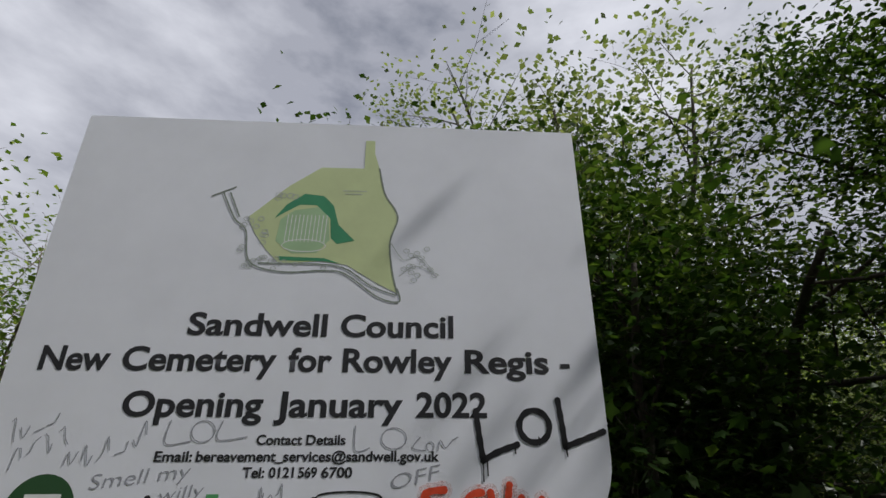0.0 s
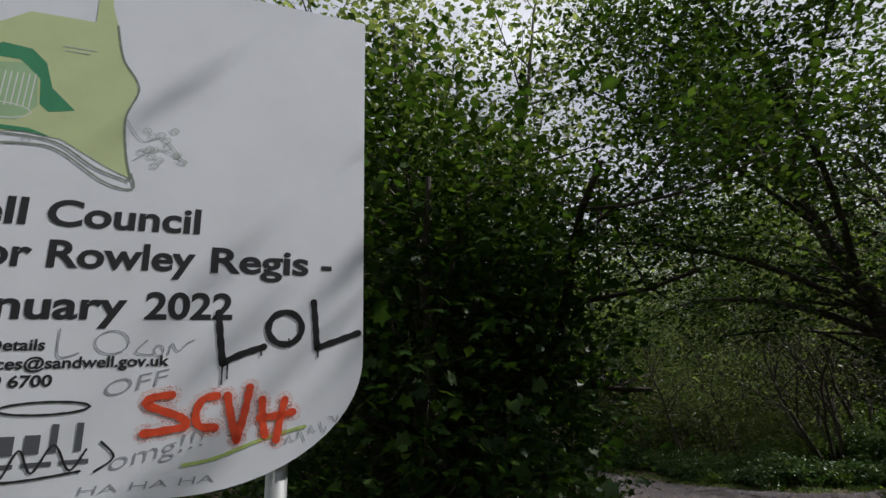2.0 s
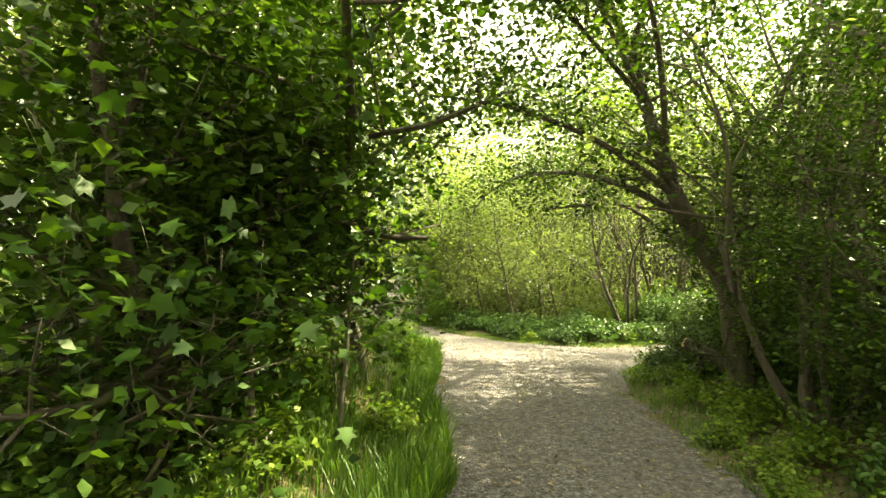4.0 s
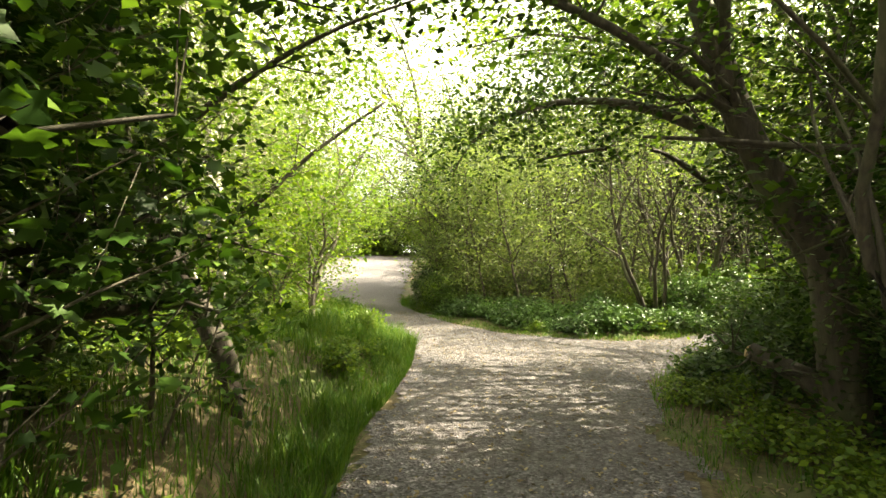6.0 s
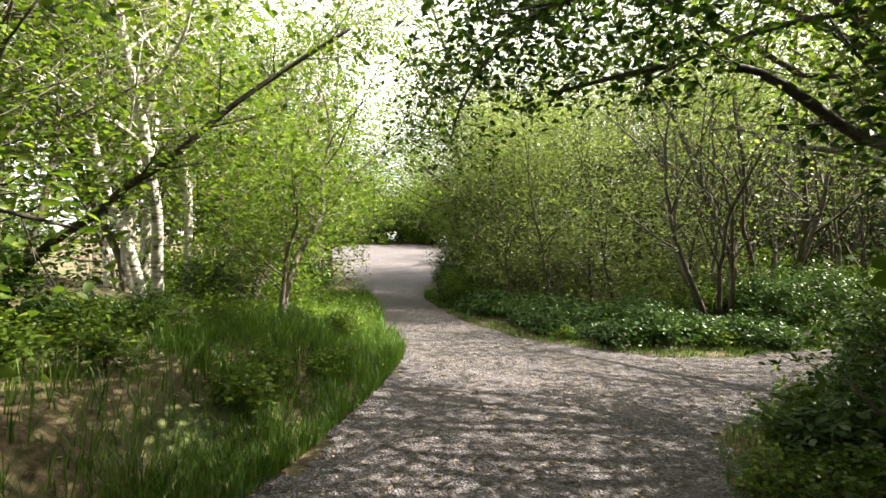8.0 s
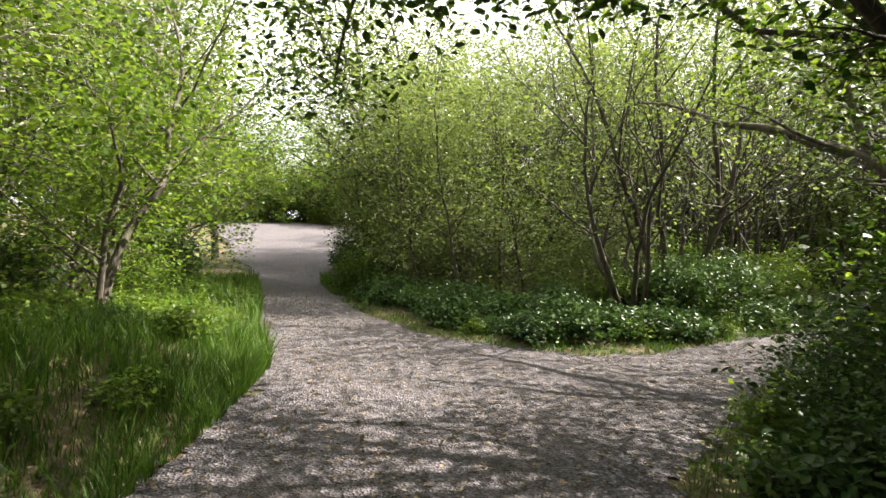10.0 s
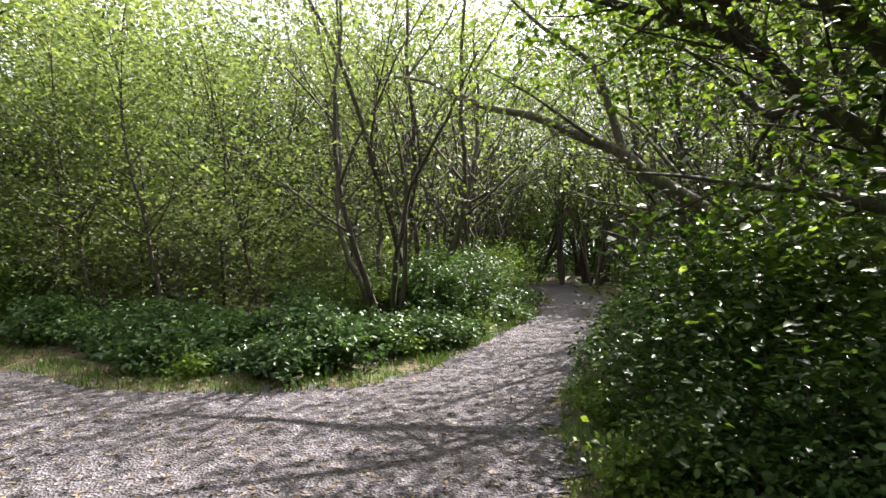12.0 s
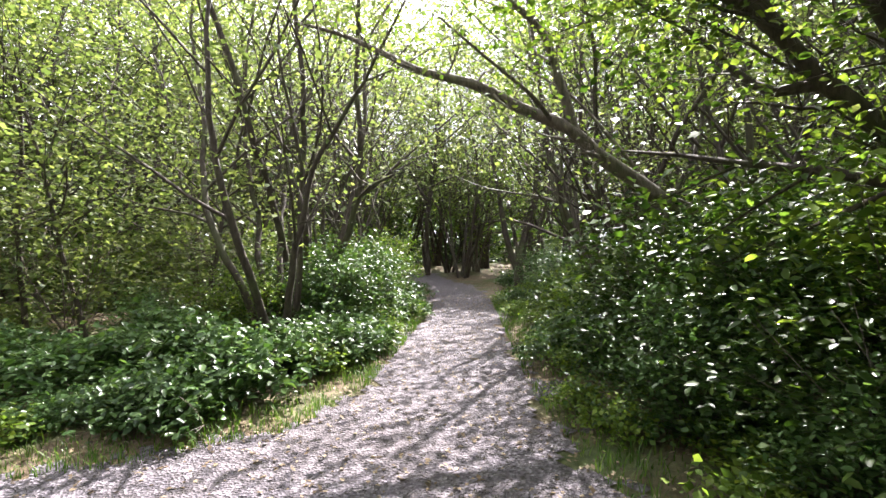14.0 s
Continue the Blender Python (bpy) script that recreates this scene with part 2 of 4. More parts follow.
def grow(rng, wood, start, way, length, radius, depth, tips, wander=0.22, lift=0.08, kids=(4, 5, 4), spread=0.9, sag=0.0, reach=1.0):
    """A limb that wanders and forks; the outer ends are noted in tips."""
    n = max(3, int(length / 0.26)) if depth == 0 else max(3, min(5, int(length / 0.35))) if depth == 1 else 2
    pts, rads, d, p = [Vector(start)], [radius], Vector(way).normalized(), Vector(start)
    for i in range(n):
        d = (d + Vector((rng.gauss(0, wander), rng.gauss(0, wander), rng.gauss(0, wander) * 0.7 + lift - sag * i / n))).normalized()
        p = p + d * (length / n)
        pts.append(p)
        rads.append(max(radius * (1 - 0.78 * (i + 1) / n), 0.0025))
        if depth >= len(kids) - 1:
            tips.append(p.copy())
    wood[min(depth, len(wood) - 1)].tube(pts, rads, (7, 4, 3, 3)[min(depth, 3)])
    if depth < len(kids):
        for k in range(kids[depth]):
            at = 0.25 + 0.75 * (k + rng.random()) / kids[depth]
            i = min(int(at * n), n - 1)
            side = Vector((rng.gauss(0, 1), rng.gauss(0, 1), rng.gauss(0.1, 0.6)))
            axis = (pts[i + 1] - pts[i]).normalized()
            side = (side - axis * side.dot(axis)).normalized()
            grow(rng, wood, pts[i], axis * (1 - 0.45 * spread) + side * spread, length * rng.uniform(0.38, 0.62) * reach * (1.25 - 0.6 * at if reach < 1 else 1), rads[i] * 0.6, depth + 1, tips, wander if reach == 1 else max(wander, 0.14), lift, kids, spread, sag)
    tips.append(p)


def leaf_mesh(name, centres, count, scatter, size, mat, seed, kind="oval", flat=0.75, drop=0.25, floor=None):
    """Many single leaves round the given ends of twigs."""
    g = np.random.default_rng(seed)
    c = np.array([tuple(v) for v in centres], float)
    p = c[g.integers(0, len(c), count)] + g.normal(0, 1, (count, 3)) * np.array([scatter, scatter, scatter * 0.8])
    if floor is not None:
        p[:, 2] = np.maximum(p[:, 2], floor + g.uniform(0, 0.15, count))
    size = size * g.uniform(0.6, 1.25, count)[:, None]
    w = g.uniform(0, 2 * np.pi, count)
    d = np.stack([np.cos(w), np.sin(w), g.normal(-drop, 0.35, count)], 1)
    d /= np.linalg.norm(d, axis=1)[:, None]
    nrm = g.normal(0, 1 - flat * 0.75, (count, 3)) + np.array([0, 0, flat + 0.15])
    s = np.cross(d, nrm)
    s /= np.linalg.norm(s, axis=1)[:, None] + 1e-9
    u = np.cross(s, d)
    if kind == "oval":
        shape = [(0, 0, 0), (0.32, 0.27, 0.05), (0.7, 0.22, 0.03), (1, 0, -0.08), (0.7, -0.22, 0.03), (0.32, -0.27, 0.05)]
        loops = [(0, 1, 2, 3), (0, 3, 4, 5)]
    elif kind == "small":
        shape = [(0, 0, 0), (0.45, 0.34, 0.06), (1, 0, -0.06), (0.45, -0.34, 0.06)]
        loops = [(0, 1, 2, 3)]
    else:
        shape = [(0, 0, 0), (0.05, 0.42, 0.02), (0.3, 0.3, 0.04), (0.55, 0.6, -0.04), (0.62, 0.26, 0.04), (1, 0, -0.08), (0.62, -0.26, 0.04), (0.55, -0.6, -0.04), (0.3, -0.3, 0.04), (0.05, -0.42, 0.02)]
        loops = [(0, 1, 2), (0, 2, 3, 4), (0, 4, 5, 6), (0, 6, 7, 8), (0, 8, 9)]
    k = len(shape)
    v = np.stack([p + size * (a * d + b * s + e * u) for a, b, e in shape], 1).reshape(-1, 3)
    me = bpy.data.meshes.new(name)
    base = np.arange(count)[:, None] * k
    corner = np.concatenate([base + np.array(q) for q in loops], 1).ravel()
    lens = np.tile([len(q) for q in loops], count)
    me.vertices.add(len(v))
    me.vertices.foreach_set("co", v.ravel())
    me.loops.add(len(corner))
    me.loops.foreach_set("vertex_index", corner.astype(np.int32))
    me.polygons.add(len(lens))
    me.polygons.foreach_set("loop_start", np.concatenate([[0], np.cumsum(lens)[:-1]]).astype(np.int32))
    me.update(calc_edges=True)
    me.materials.append(mat)
    return me


def plant(name, label, category, group, parts):
    """A thing with an Empty at its base and one mesh for each part."""
    root = tagged(new(name), label, category, group)
    for part_name, me in parts:
        made = child(part_name, me, root)
        if part_name != "trunk":
            made["kind"] = "stuff"
    return root


# ---- plan ----
LEFT_EDGE = [(0.7, -14), (0.75, -9), (0.8, -5.5), (0.55, -2.65), (-0.7, 0.0), (-1.2, 1.7), (-1.75, 3.3), (-2.5, 5.0), (-3.9, 6.6), (-6.0, 9.4), (-11.6, 16.4), (-19, 23.5), (-40, 44)]
ISLAND_EDGE = [(-21, 43), (-11, 20.5), (-8.2, 15.6), (-4.3, 10.5), (-1.7, 8.1), (0.0, 7.5), (1.2, 7.5), (2.3, 8.35), (3.7, 10.1), (6.1, 13.1), (8.4, 17), (10.5, 23)]
RIGHT_EDGE = [(12.4, 23), (10.2, 17), (8.1, 13.2), (5.1, 9.1), (3.3, 6.6), (2.45, 5.0), (1.85, 3.4), (2.0, 1.3), (2.75, -1.85), (3.2, -5), (3.3, -9), (3.4, -14)]
OUTLINE = np.array(LEFT_EDGE + ISLAND_EDGE + RIGHT_EDGE, float)


def path_distance(x, y):
    """Metres from the path's edge; negative on the path."""
    x, y = np.asarray(x, float), np.asarray(y, float)
    best, inside = np.full(x.shape, 1e9), np.zeros(x.shape, bool)
    for (x0, y0), (x1, y1) in zip(OUTLINE, np.roll(OUTLINE, -1, 0)):
        dx, dy = x1 - x0, y1 - y0
        t = np.clip(((x - x0) * dx + (y - y0) * dy) / (dx * dx + dy * dy), 0, 1)
        best = np.minimum(best, np.hypot(x - x0 - t * dx, y - y0 - t * dy))
        if dy:
            inside ^= ((y0 > y) != (y1 > y)) & (x < x0 + (y - y0) * dx / dy)
    return np.where(inside, -best, best)


def step(v, a, b):
    t = np.clip((v - a) / (b - a), 0, 1)
    return t * t * (3 - 2 * t)


def height(x, y):
    """The lie of the land: a low bank beside the path and a field that climbs beyond the trees."""
    x, y = np.asarray(x, float), np.asarray(y, float)
    d = path_distance(x, y)
    west = x < 0.6 - 0.45 * (y + 2.6)
    bank = (0.55 * step(d, 0.15, 1.3) + 0.55 * step(d, 1.5, 8.0)) * step(y, -5.5, -2.5) * (1 - step(y, 3.0, 6.5)) * np.where(x < 1, 1, 0) * np.where(west, 1, 0)
    rough = 0.05 * (np.sin(x * 1.7 + np.sin(y * 0.9)) + np.sin(y * 2.1 + 0.7 * x)) * step(d, 0.05, 0.8)
    along = (x + 9.5) * -0.5 + (y - 17.0) * 0.866
    field = 4.2 * step(along, -1.0, 46.0) * step(-x * 0.866 - y * 0.5 + 12, -8, 2)
    return bank + rough + field + 0.06 * step(d, 0.0, 0.5)


def spread_lines(half, fine, rate, far):
    out, v, s = [0.0], 0.0, fine
    while v < far:
        if v > half:
            s *= rate
        v += s
        out.append(v)
    return np.array([-q for q in out[:0:-1]] + out)


def sheet(name, xs, ys, mat, lift=0.0, keep=None):
    gx, gy = np.meshgrid(xs, ys)
    gz = height(gx, gy) + lift + (0.10 * step(gy, 17, 24) if lift else 0)
    nx = len(xs)
    verts = np.stack([gx, gy, gz], -1).reshape(-1, 3)
    i, j = np.meshgrid(np.arange(nx - 1), np.arange(len(ys) - 1))
    if keep is not None:
        mask = keep((gx[:-1, :-1] + gx[1:, 1:]) / 2, (gy[:-1, :-1] + gy[1:, 1:]) / 2)
        i, j = i[mask], j[mask]
    q = (j * nx + i).ravel()
    faces = np.stack([q, q + 1, q + 1 + nx, q + nx], 1)
    used, back = np.unique(faces, return_inverse=True)
    me = mesh_from(name, verts[used].tolist(), back.reshape(-1, 4).tolist(), mat, True)
    return new(name, me)


ground = tagged(sheet("ground", spread_lines(14, 0.3, 1.16, 700), spread_lines(22, 0.3, 1.16, 700), GROUND), "leaf-strewn woodland soil with mossy turf", "ground", "", "structure")


def on_path(x, y):
    ragged = 0.12 * np.sin(x * 2.1 + 1.3 * np.sin(y * 1.7)) + 0.09 * np.sin(y * 5.3 + x * 2.2) + 0.06 * np.sin(13 * x + 9 * y) + 0.06 * np.sin(29 * x - 17 * y)
    return path_distance(x, y) < ragged + 0.02


path = tagged(sheet("path", np.concatenate([np.arange(-41, -22, 0.3), np.arange(-22, 13, 0.09)]), np.concatenate([np.arange(-13.9, 24, 0.09), np.arange(24, 44.5, 0.3)]), PATHMAT, 0.014, on_path), "trodden grey-brown gravel woodland path with a fork", "path", "", "structure")

# ---- tree kinds ----
AWAY = (0, 0, -500)


def make_tree(name, seed, label, category, group, stems, kids, leaf, bark, spread=0.9, wander=0.2, lift=0.08, sag=0.0, reach=1.0):
    """stems: rows of start, way, length, radius. leaf: count, scatter, size, material, shape."""
    rng = random.Random(seed)
    trunk, limbs, tips = Wood(), Wood(), []
    for start, way, length, radius in stems:
        grow(rng, [trunk, limbs], Vector(start), Vector(way), length, radius, 0, tips, wander, lift, kids, spread, sag, reach)
    count, scatter, size, mat, shape = leaf
    return plant(name, label, category, group, [("trunk", trunk.mesh("trunk", bark)), ("branchwork", limbs.mesh("branchwork", bark)), ("crown", leaf_mesh("crown", tips, count, scatter, size, mat, seed, shape))])


def fan(seed, n, length, radius, tilt, ring=0.12):
    rng = random.Random(seed)
    rows = []
    for k in range(n):
        w = 2 * math.pi * (k + rng.random() * 0.6) / n
        t = tilt * rng.uniform(0.5, 1.2)
        rows.append(((ring * math.cos(w), ring * math.sin(w), -0.1), (math.cos(w) * t, math.sin(w) * t, 1), length * rng.uniform(0.75, 1.1), radius * rng.uniform(0.7, 1.15)))
    return rows


dense = [make_tree("tree", 11 + k, "dense dark green broadleaf tree beside the path", "tree", "broadleaf trees", [((0, 0, -0.1), (0.1 - 0.2 * k, 0.12, 1), 6.4, 0.13)] + fan(5 + k, 2, 4.6, 0.09, 0.3), (8, 5, 3), (23000, 0.26, 0.08, LEAF_DEEP, "small"), BARK, 0.95, 0.15, 0.05, 0.0, 0.8) for k in range(2)]
canopy = [make_tree("tree", 21 + k, "tall tree with a wide canopy, added to cast shade", "tree", "canopy trees", [((0, 0, -0.1), (0.05, 0.05, 1), 6.2, 0.14)] + [((0.05 * q, 0, 3.6 + 0.3 * q), (math.cos(q * 1.3 + k), math.sin(q * 1.3 + k), 0.95), 4.8, 0.07) for q in range(6)], (3, 5, 2), (6800, 0.2, 0.125, LEAF_DEEP, "small"), BARK, 0.85, 0.13, 0.05) for k in range(2)]
fresh = [make_tree("tree", 31 + k, "sunlit fresh green young broadleaf tree", "tree", "broadleaf trees", [((0, 0, -0.1), (0.05, -0.1 + 0.2 * k, 1), 6.0, 0.08)] + fan(25 + k, 2, 4.2, 0.05, 0.26), (8, 5, 2), (5800, 0.30, 0.105, LEAF_FRESH, "small"), BARK_GREY, 0.95, 0.14, 0.05) for k in range(2)]
thicket = [make_tree("tree", 51 + k, "many-stemmed scrub tree with bare brown branches", "tree", "scrub trees", fan(55 + k, 6, 6.6, 0.062, 0.36, 0.16), (5, 3, 1), (2600, 0.34, 0.09, LEAF_PALE, "small"), BARK, 0.7, 0.11, 0.06) for k in range(3)]
birches = [make_tree("birch_tree", 71 + k, "slender birch tree with white peeling bark", "tree", "birch trees", [((0, 0, -0.1), (0.06 * (k - 0.5), 0.05, 1), 10.5, 0.12)], (16, 4, 2), (8000, 0.26, 0.075, LEAF_PALE, "small"), BIRCH, 0.85, 0.045, 0.02, 0.12, 0.42) for k in range(2)]
sapling = [make_tree("sapling", 91 + k, "thin-stemmed sapling with feathery pale leaves", "sapling", "saplings", [((0, 0, -0.1), (-0.17 + 0.1 * k, 0.02, 1), 6.4, 0.045)], (16, 4), (2900, 0.28, 0.1, LEAF_PALE, "small"), BARK, 0.8, 0.05, 0.06, 0.0, 0.62) for k in range(2)]


def make_bush(seed, label, group, h, r, count, size, mat, shape, stems=9, name="bush"):
    rng = random.Random(seed)
    wood, tips = Wood(), []
    for k in range(stems):
        w = 2 * math.pi * (k + rng.random()) / stems
        t = rng.uniform(0.2, 1.0) * r / h
        grow(rng, [wood], Vector((rng.gauss(0, 0.05), rng.gauss(0, 0.05), -0.06)), Vector((math.cos(w) * t, math.sin(w) * t, 1)), h * rng.uniform(0.7, 1.05), 0.011, 2, tips, 0.2, 0.0, (0, 0, 6), 0.9)
    tips = [t for t in tips if t.z > 0.05]
    return plant(name, label, name.replace("_", " "), group, [("stemwork", wood.mesh("stemwork", BARK_GREY)), ("foliage", leaf_mesh("foliage", tips, count, 0.105 * h ** 0.5, size, mat, seed, shape, 0.8, 0.25, 0.02))])


# second kind takes a lighter leaf colour in place of sunlight on it
bushes = [make_bush(111 + k, "thick green shrub beside the path", "shrubs", 1.9, 1.15, 5400, 0.085, (LEAF_BRAMBLE, LEAF_FRESH)[k], "oval", 15) for k in range(2)]
scrub = [make_bush(121 + k, "tall leafy scrub filling the wood", "scrub clumps", 4.6, 2.4, 1900, 0.24, LEAF_DEEP, "small", 12, "scrub_clump") for k in range(2)]
brambles = [make_bush(131 + k, "low bramble patch with glossy leaves", "brambles", 0.55, 1.0, 2200, 0.075, LEAF_BRAMBLE, "oval", 12, "bramble") for k in range(3)]
nettles = [make_bush(141 + k, "low fresh green undergrowth plant", "undergrowth plants", 0.5, 0.4, 650, 0.065, LEAF_FRESH, "small", 6, "weed") for k in range(2)]
maple = make_tree("maple_sapling", 161, "young maple with large lobed leaves", "sapling", "maple saplings", [((0, 0, -0.1), (0.05, 0, 1), 2.9, 0.03), ((0.1, 0, -0.1), (0.4, -0.2, 1), 2.2, 0.02)], (7, 3), (1100, 0.26, 0.105, LEAF_MAPLE, "maple"), BARK_GREY, 0.9, 0.1, 0.04)
far_trees = [make_tree("tree", 181 + k, "distant leafy tree at the field edge", "tree", "distant trees", [((0, 0, -0.2), (0.05, 0, 1), 8.5, 0.2)] + fan(185 + k, 3, 5.0, 0.1, 0.5), (9, 4), (7500, 0.6, 0.24, LEAF_FRESH, "small"), BARK, 0.95, 0.12, 0.03) for k in range(2)]
tall = [make_tree("tree", 191 + k, "tall slender woodland tree with pale sunlit leaves", "tree", "tall wood trees", [((0, 0, -0.2), (0.05, 0.04 - 0.08 * k, 1), 11.0, 0.13), ((0.2, 0.1, -0.2), (-0.12, 0.1, 1), 9.0, 0.09)], (14, 4, 2), (4800, 0.36, 0.135, LEAF_PALE, "small"), BARK, 0.8, 0.06, 0.04, 0.0, 0.55) for k in range(2)]
dark_bushes = [make_bush(151 + k, "dark evergreen-looking shrub under the stems", "dark shrubs", 1.9, 1.1, 4600, 0.085, LEAF_DEEP, "oval", 15) for k in range(2)]
feather = [make_bush(171 + k, "feathery pale young growth between the saplings", "young growth", 3.0, 1.3, 1700, 0.11, LEAF_PALE, "small", 16, "young_growth") for k in range(2)]
hedge = [make_bush(155 + k, "distant sunlit hedge bush beyond the field", "field hedge", 4.5, 3.6, 5000, 0.3, LEAF_FRESH, "small", 26) for k in range(2)]


SIGN = pose(-0.731, -6.725, 0.128, 4.80, -2.98, 54.72)
TO_SIGN = np.array(SIGN.inverted())


def in_clear_space(p):
    """Where walkers brush past or look at the board, growth is cut back."""
    ragged = np.sin(3.1 * p[:, 0] + 2.7 * p[:, 2] + 1.0) * np.sin(2.3 * p[:, 1] - 3.3 * p[:, 2])
    over = (p[:, 2] < 2.7 + 0.35 * ragged) & (path_distance(p[:, 0], p[:, 1]) < 0.02 + 0.38 * ragged)
    q = p @ TO_SIGN[:3, :3].T + TO_SIGN[:3, 3]
    front = (abs(q[:, 0]) < 1.7) & (q[:, 1] > -3) & (q[:, 1] < 0.12) & (q[:, 2] < 3.9)
    return over | front


def cut_back(me, m):
    """The mesh without the faces that reach into the clear space, or the mesh itself."""
    n = len(me.vertices)
    co = np.empty(n * 3)
    me.vertices.foreach_get("co", co)
    co = co.reshape(-1, 3)
    w = np.array(m)
    bad = in_clear_space(co @ w[:3, :3].T + w[:3, 3])
    if not bad.any():
        return me
    start, total = np.empty(len(me.polygons), np.int32), np.empty(len(me.polygons), np.int32)
    me.polygons.foreach_get("loop_start", start)
    me.polygons.foreach_get("loop_total", total)
    index = np.empty(len(me.loops), np.int32)
    me.loops.foreach_get("vertex_index", index)
    keep = ~np.logical_or.reduceat(bad[index], start)
    corner = np.repeat(keep, total)
    used, back = np.unique(index[corner], return_inverse=True)
    out = bpy.data.meshes.new(me.name)
    out.vertices.add(len(used))
    out.vertices.foreach_set("co", co[used].ravel())
    out.loops.add(len(back))
    out.loops.foreach_set("vertex_index", back.astype(np.int32))
    lens = total[keep]
    out.polygons.add(len(lens))
    out.polygons.foreach_set("loop_start", np.concatenate([[0], np.cumsum(lens)[:-1]]).astype(np.int32))
    out.update(calc_edges=True)
    for mat in me.materials:
        out.materials.append(mat)
    return out


def put(kinds, places, seed, low=0.85, high=1.15):
    """Copies at x, y (and a scale); the first kind's own meshes are shared."""
    rng = random.Random(seed)
    for place in places:
        x, y = place[:2]
        s = (place[2] if len(place) > 2 else 1.0) * rng.uniform(low, high)
        ob = kinds[rng.randrange(len(kinds))]
        m = pose(x, y, float(height(x, y)), 0, 0, place[3] if len(place) > 3 else rng.uniform(0, 360))
        made = copy_thing(ob, m)
        made.scale = (s, s, s * rng.uniform(0.92, 1.08))
        if float(path_distance(x, y)) < 4.5:
            full = m @ Matrix.Diagonal((*made.scale, 1))
            for kid in made.children:
                if not kid.name.startswith("trunk"):
                    kid.data = cut_back(kid.data, full)


def scatter_places(seed, count, box, near, far, gap, clear=True, test=None):
    rng = random.Random(seed)
    out = []
    for _ in range(count * 30):
        x, y = rng.uniform(box[0], box[2]), rng.uniform(box[1], box[3])
        d = float(path_distance(x, y))
        if not near < d < far or any((x - a) ** 2 + (y - b) ** 2 < gap * gap for a, b in out):
            continue
        # the view to the field stays open
        bearing = math.degrees(math.atan2(-(x - 1.2), y + 1.0))
        if clear and math.hypot(x - 1.2, y) > 11 and 29 < bearing < 44 and x < -5:
            continue
        if test and not test(x, y):
            continue
        out.append((x, y))
        if len(out) == count:
            break
    return out


def off_sign(x, y):
    """Keeps the ground between the viewer and the sign, and the sign itself, free."""
    p = SIGN.inverted() @ Vector((x, y, 0))
    return not (-2.6 < p.x < 1.6 and -3.2 < p.y < 0.9)


# trees on the west side, next to the sign and along the path
put(dense, [(-1.2, -3.95, 1.08), (-1.6, -3.2, 0.75), (-1.1, -2.9, 0.66)], 1)
put(tall, [(-2.1, -1.95, 0.8), (-1.7, -2.7, 0.62)], 37)
put(birches, [(-7.3, 3.5, 1.0), (-7.7, 4.0, 0.9), (-6.9, 4.3, 0.85)], 38)
put(tall, [(-7.5, 0.4, 0.8), (-9.6, 2.2, 0.95), (-12, 8.5), (-13.4, 11.2), (-16, 13.5), (-15, 8, 1.1), (-20, 17, 1.1), (-16, 4, 1.1), (-12, -0.5), (-19, 11, 1.2), (-18, 21, 1.2)], 28)
put(fresh, [(-4.7, 4.5, 0.9), (-4.9, 0.3, 0.8)], 25)
put(fresh, [(-16.5, 16.4, 1.5), (-19, 19.6, 1.5), (-8.0, 19.6, 1.45), (-9.7, 24, 1.5), (-6.4, 17.6, 1.2), (-6.2, 0.2, 0.8), (-6.2, 5.2, 0.8), (-8.2, 7.4, 0.9), (-9.9, 9.7, 1.0), (-12.4, 12.2, 1.3), (-9.6, 5.6, 1.2), (-14.4, 14.4, 1.4), (-7.2, 3.4, 1.0), (-13.5, 12, 1.2), (-10.5, 8.6, 1.1)], 2)
put(birches, [(-5.9, 2.9, 0.75), (-5.2, 2.7, 0.7), (-8.5, 3.8, 0.9), (-10.0, 4.9), (-9.7, 5.2, 0.9), (-10.6, 5.8), (-9.8, 8.3), (-7.3, 1.2, 0.75), (-12.5, 7.0), (-6.3, -1.5, 0.75), (-12, 10.5), (-14, 4, 1.1)], 3)
# the wedge between the two arms of the path
put(sapling, [(-3.3, 12.4, 1.0, 0), (-2.0, 12.0, 1.0, 0), (-4.4, 13.2, 0.7), (-1.2, 13.4), (-2.6, 14.2), (-5.2, 14.4, 0.75), (-0.4, 12.6, 0.9), (-6.3, 15.6, 0.75), (-3.6, 16), (-7.4, 17.4), (-5.4, 17.2), (-4.4, 15), (-2.2, 17.6), (1.2, 12.4, 0.9)], 4, 0.95, 1.2)
put(thicket, [(2.9, 12.4, 1.15), (2.0, 10.9, 0.95), (4.4, 14.4), (2.2, 15.6, 1.1), (5.6, 16.4, 1.1), (0, 18.5, 1.2), (3.6, 18.6, 1.2), (-3, 19.5, 1.2), (6.2, 20.6, 1.2), (-6, 21.5, 1.2), (1.6, 22.5, 1.3), (8.2, 22.5, 1.2), (-8.5, 25, 1.1), (5, 26, 1.3)], 5)
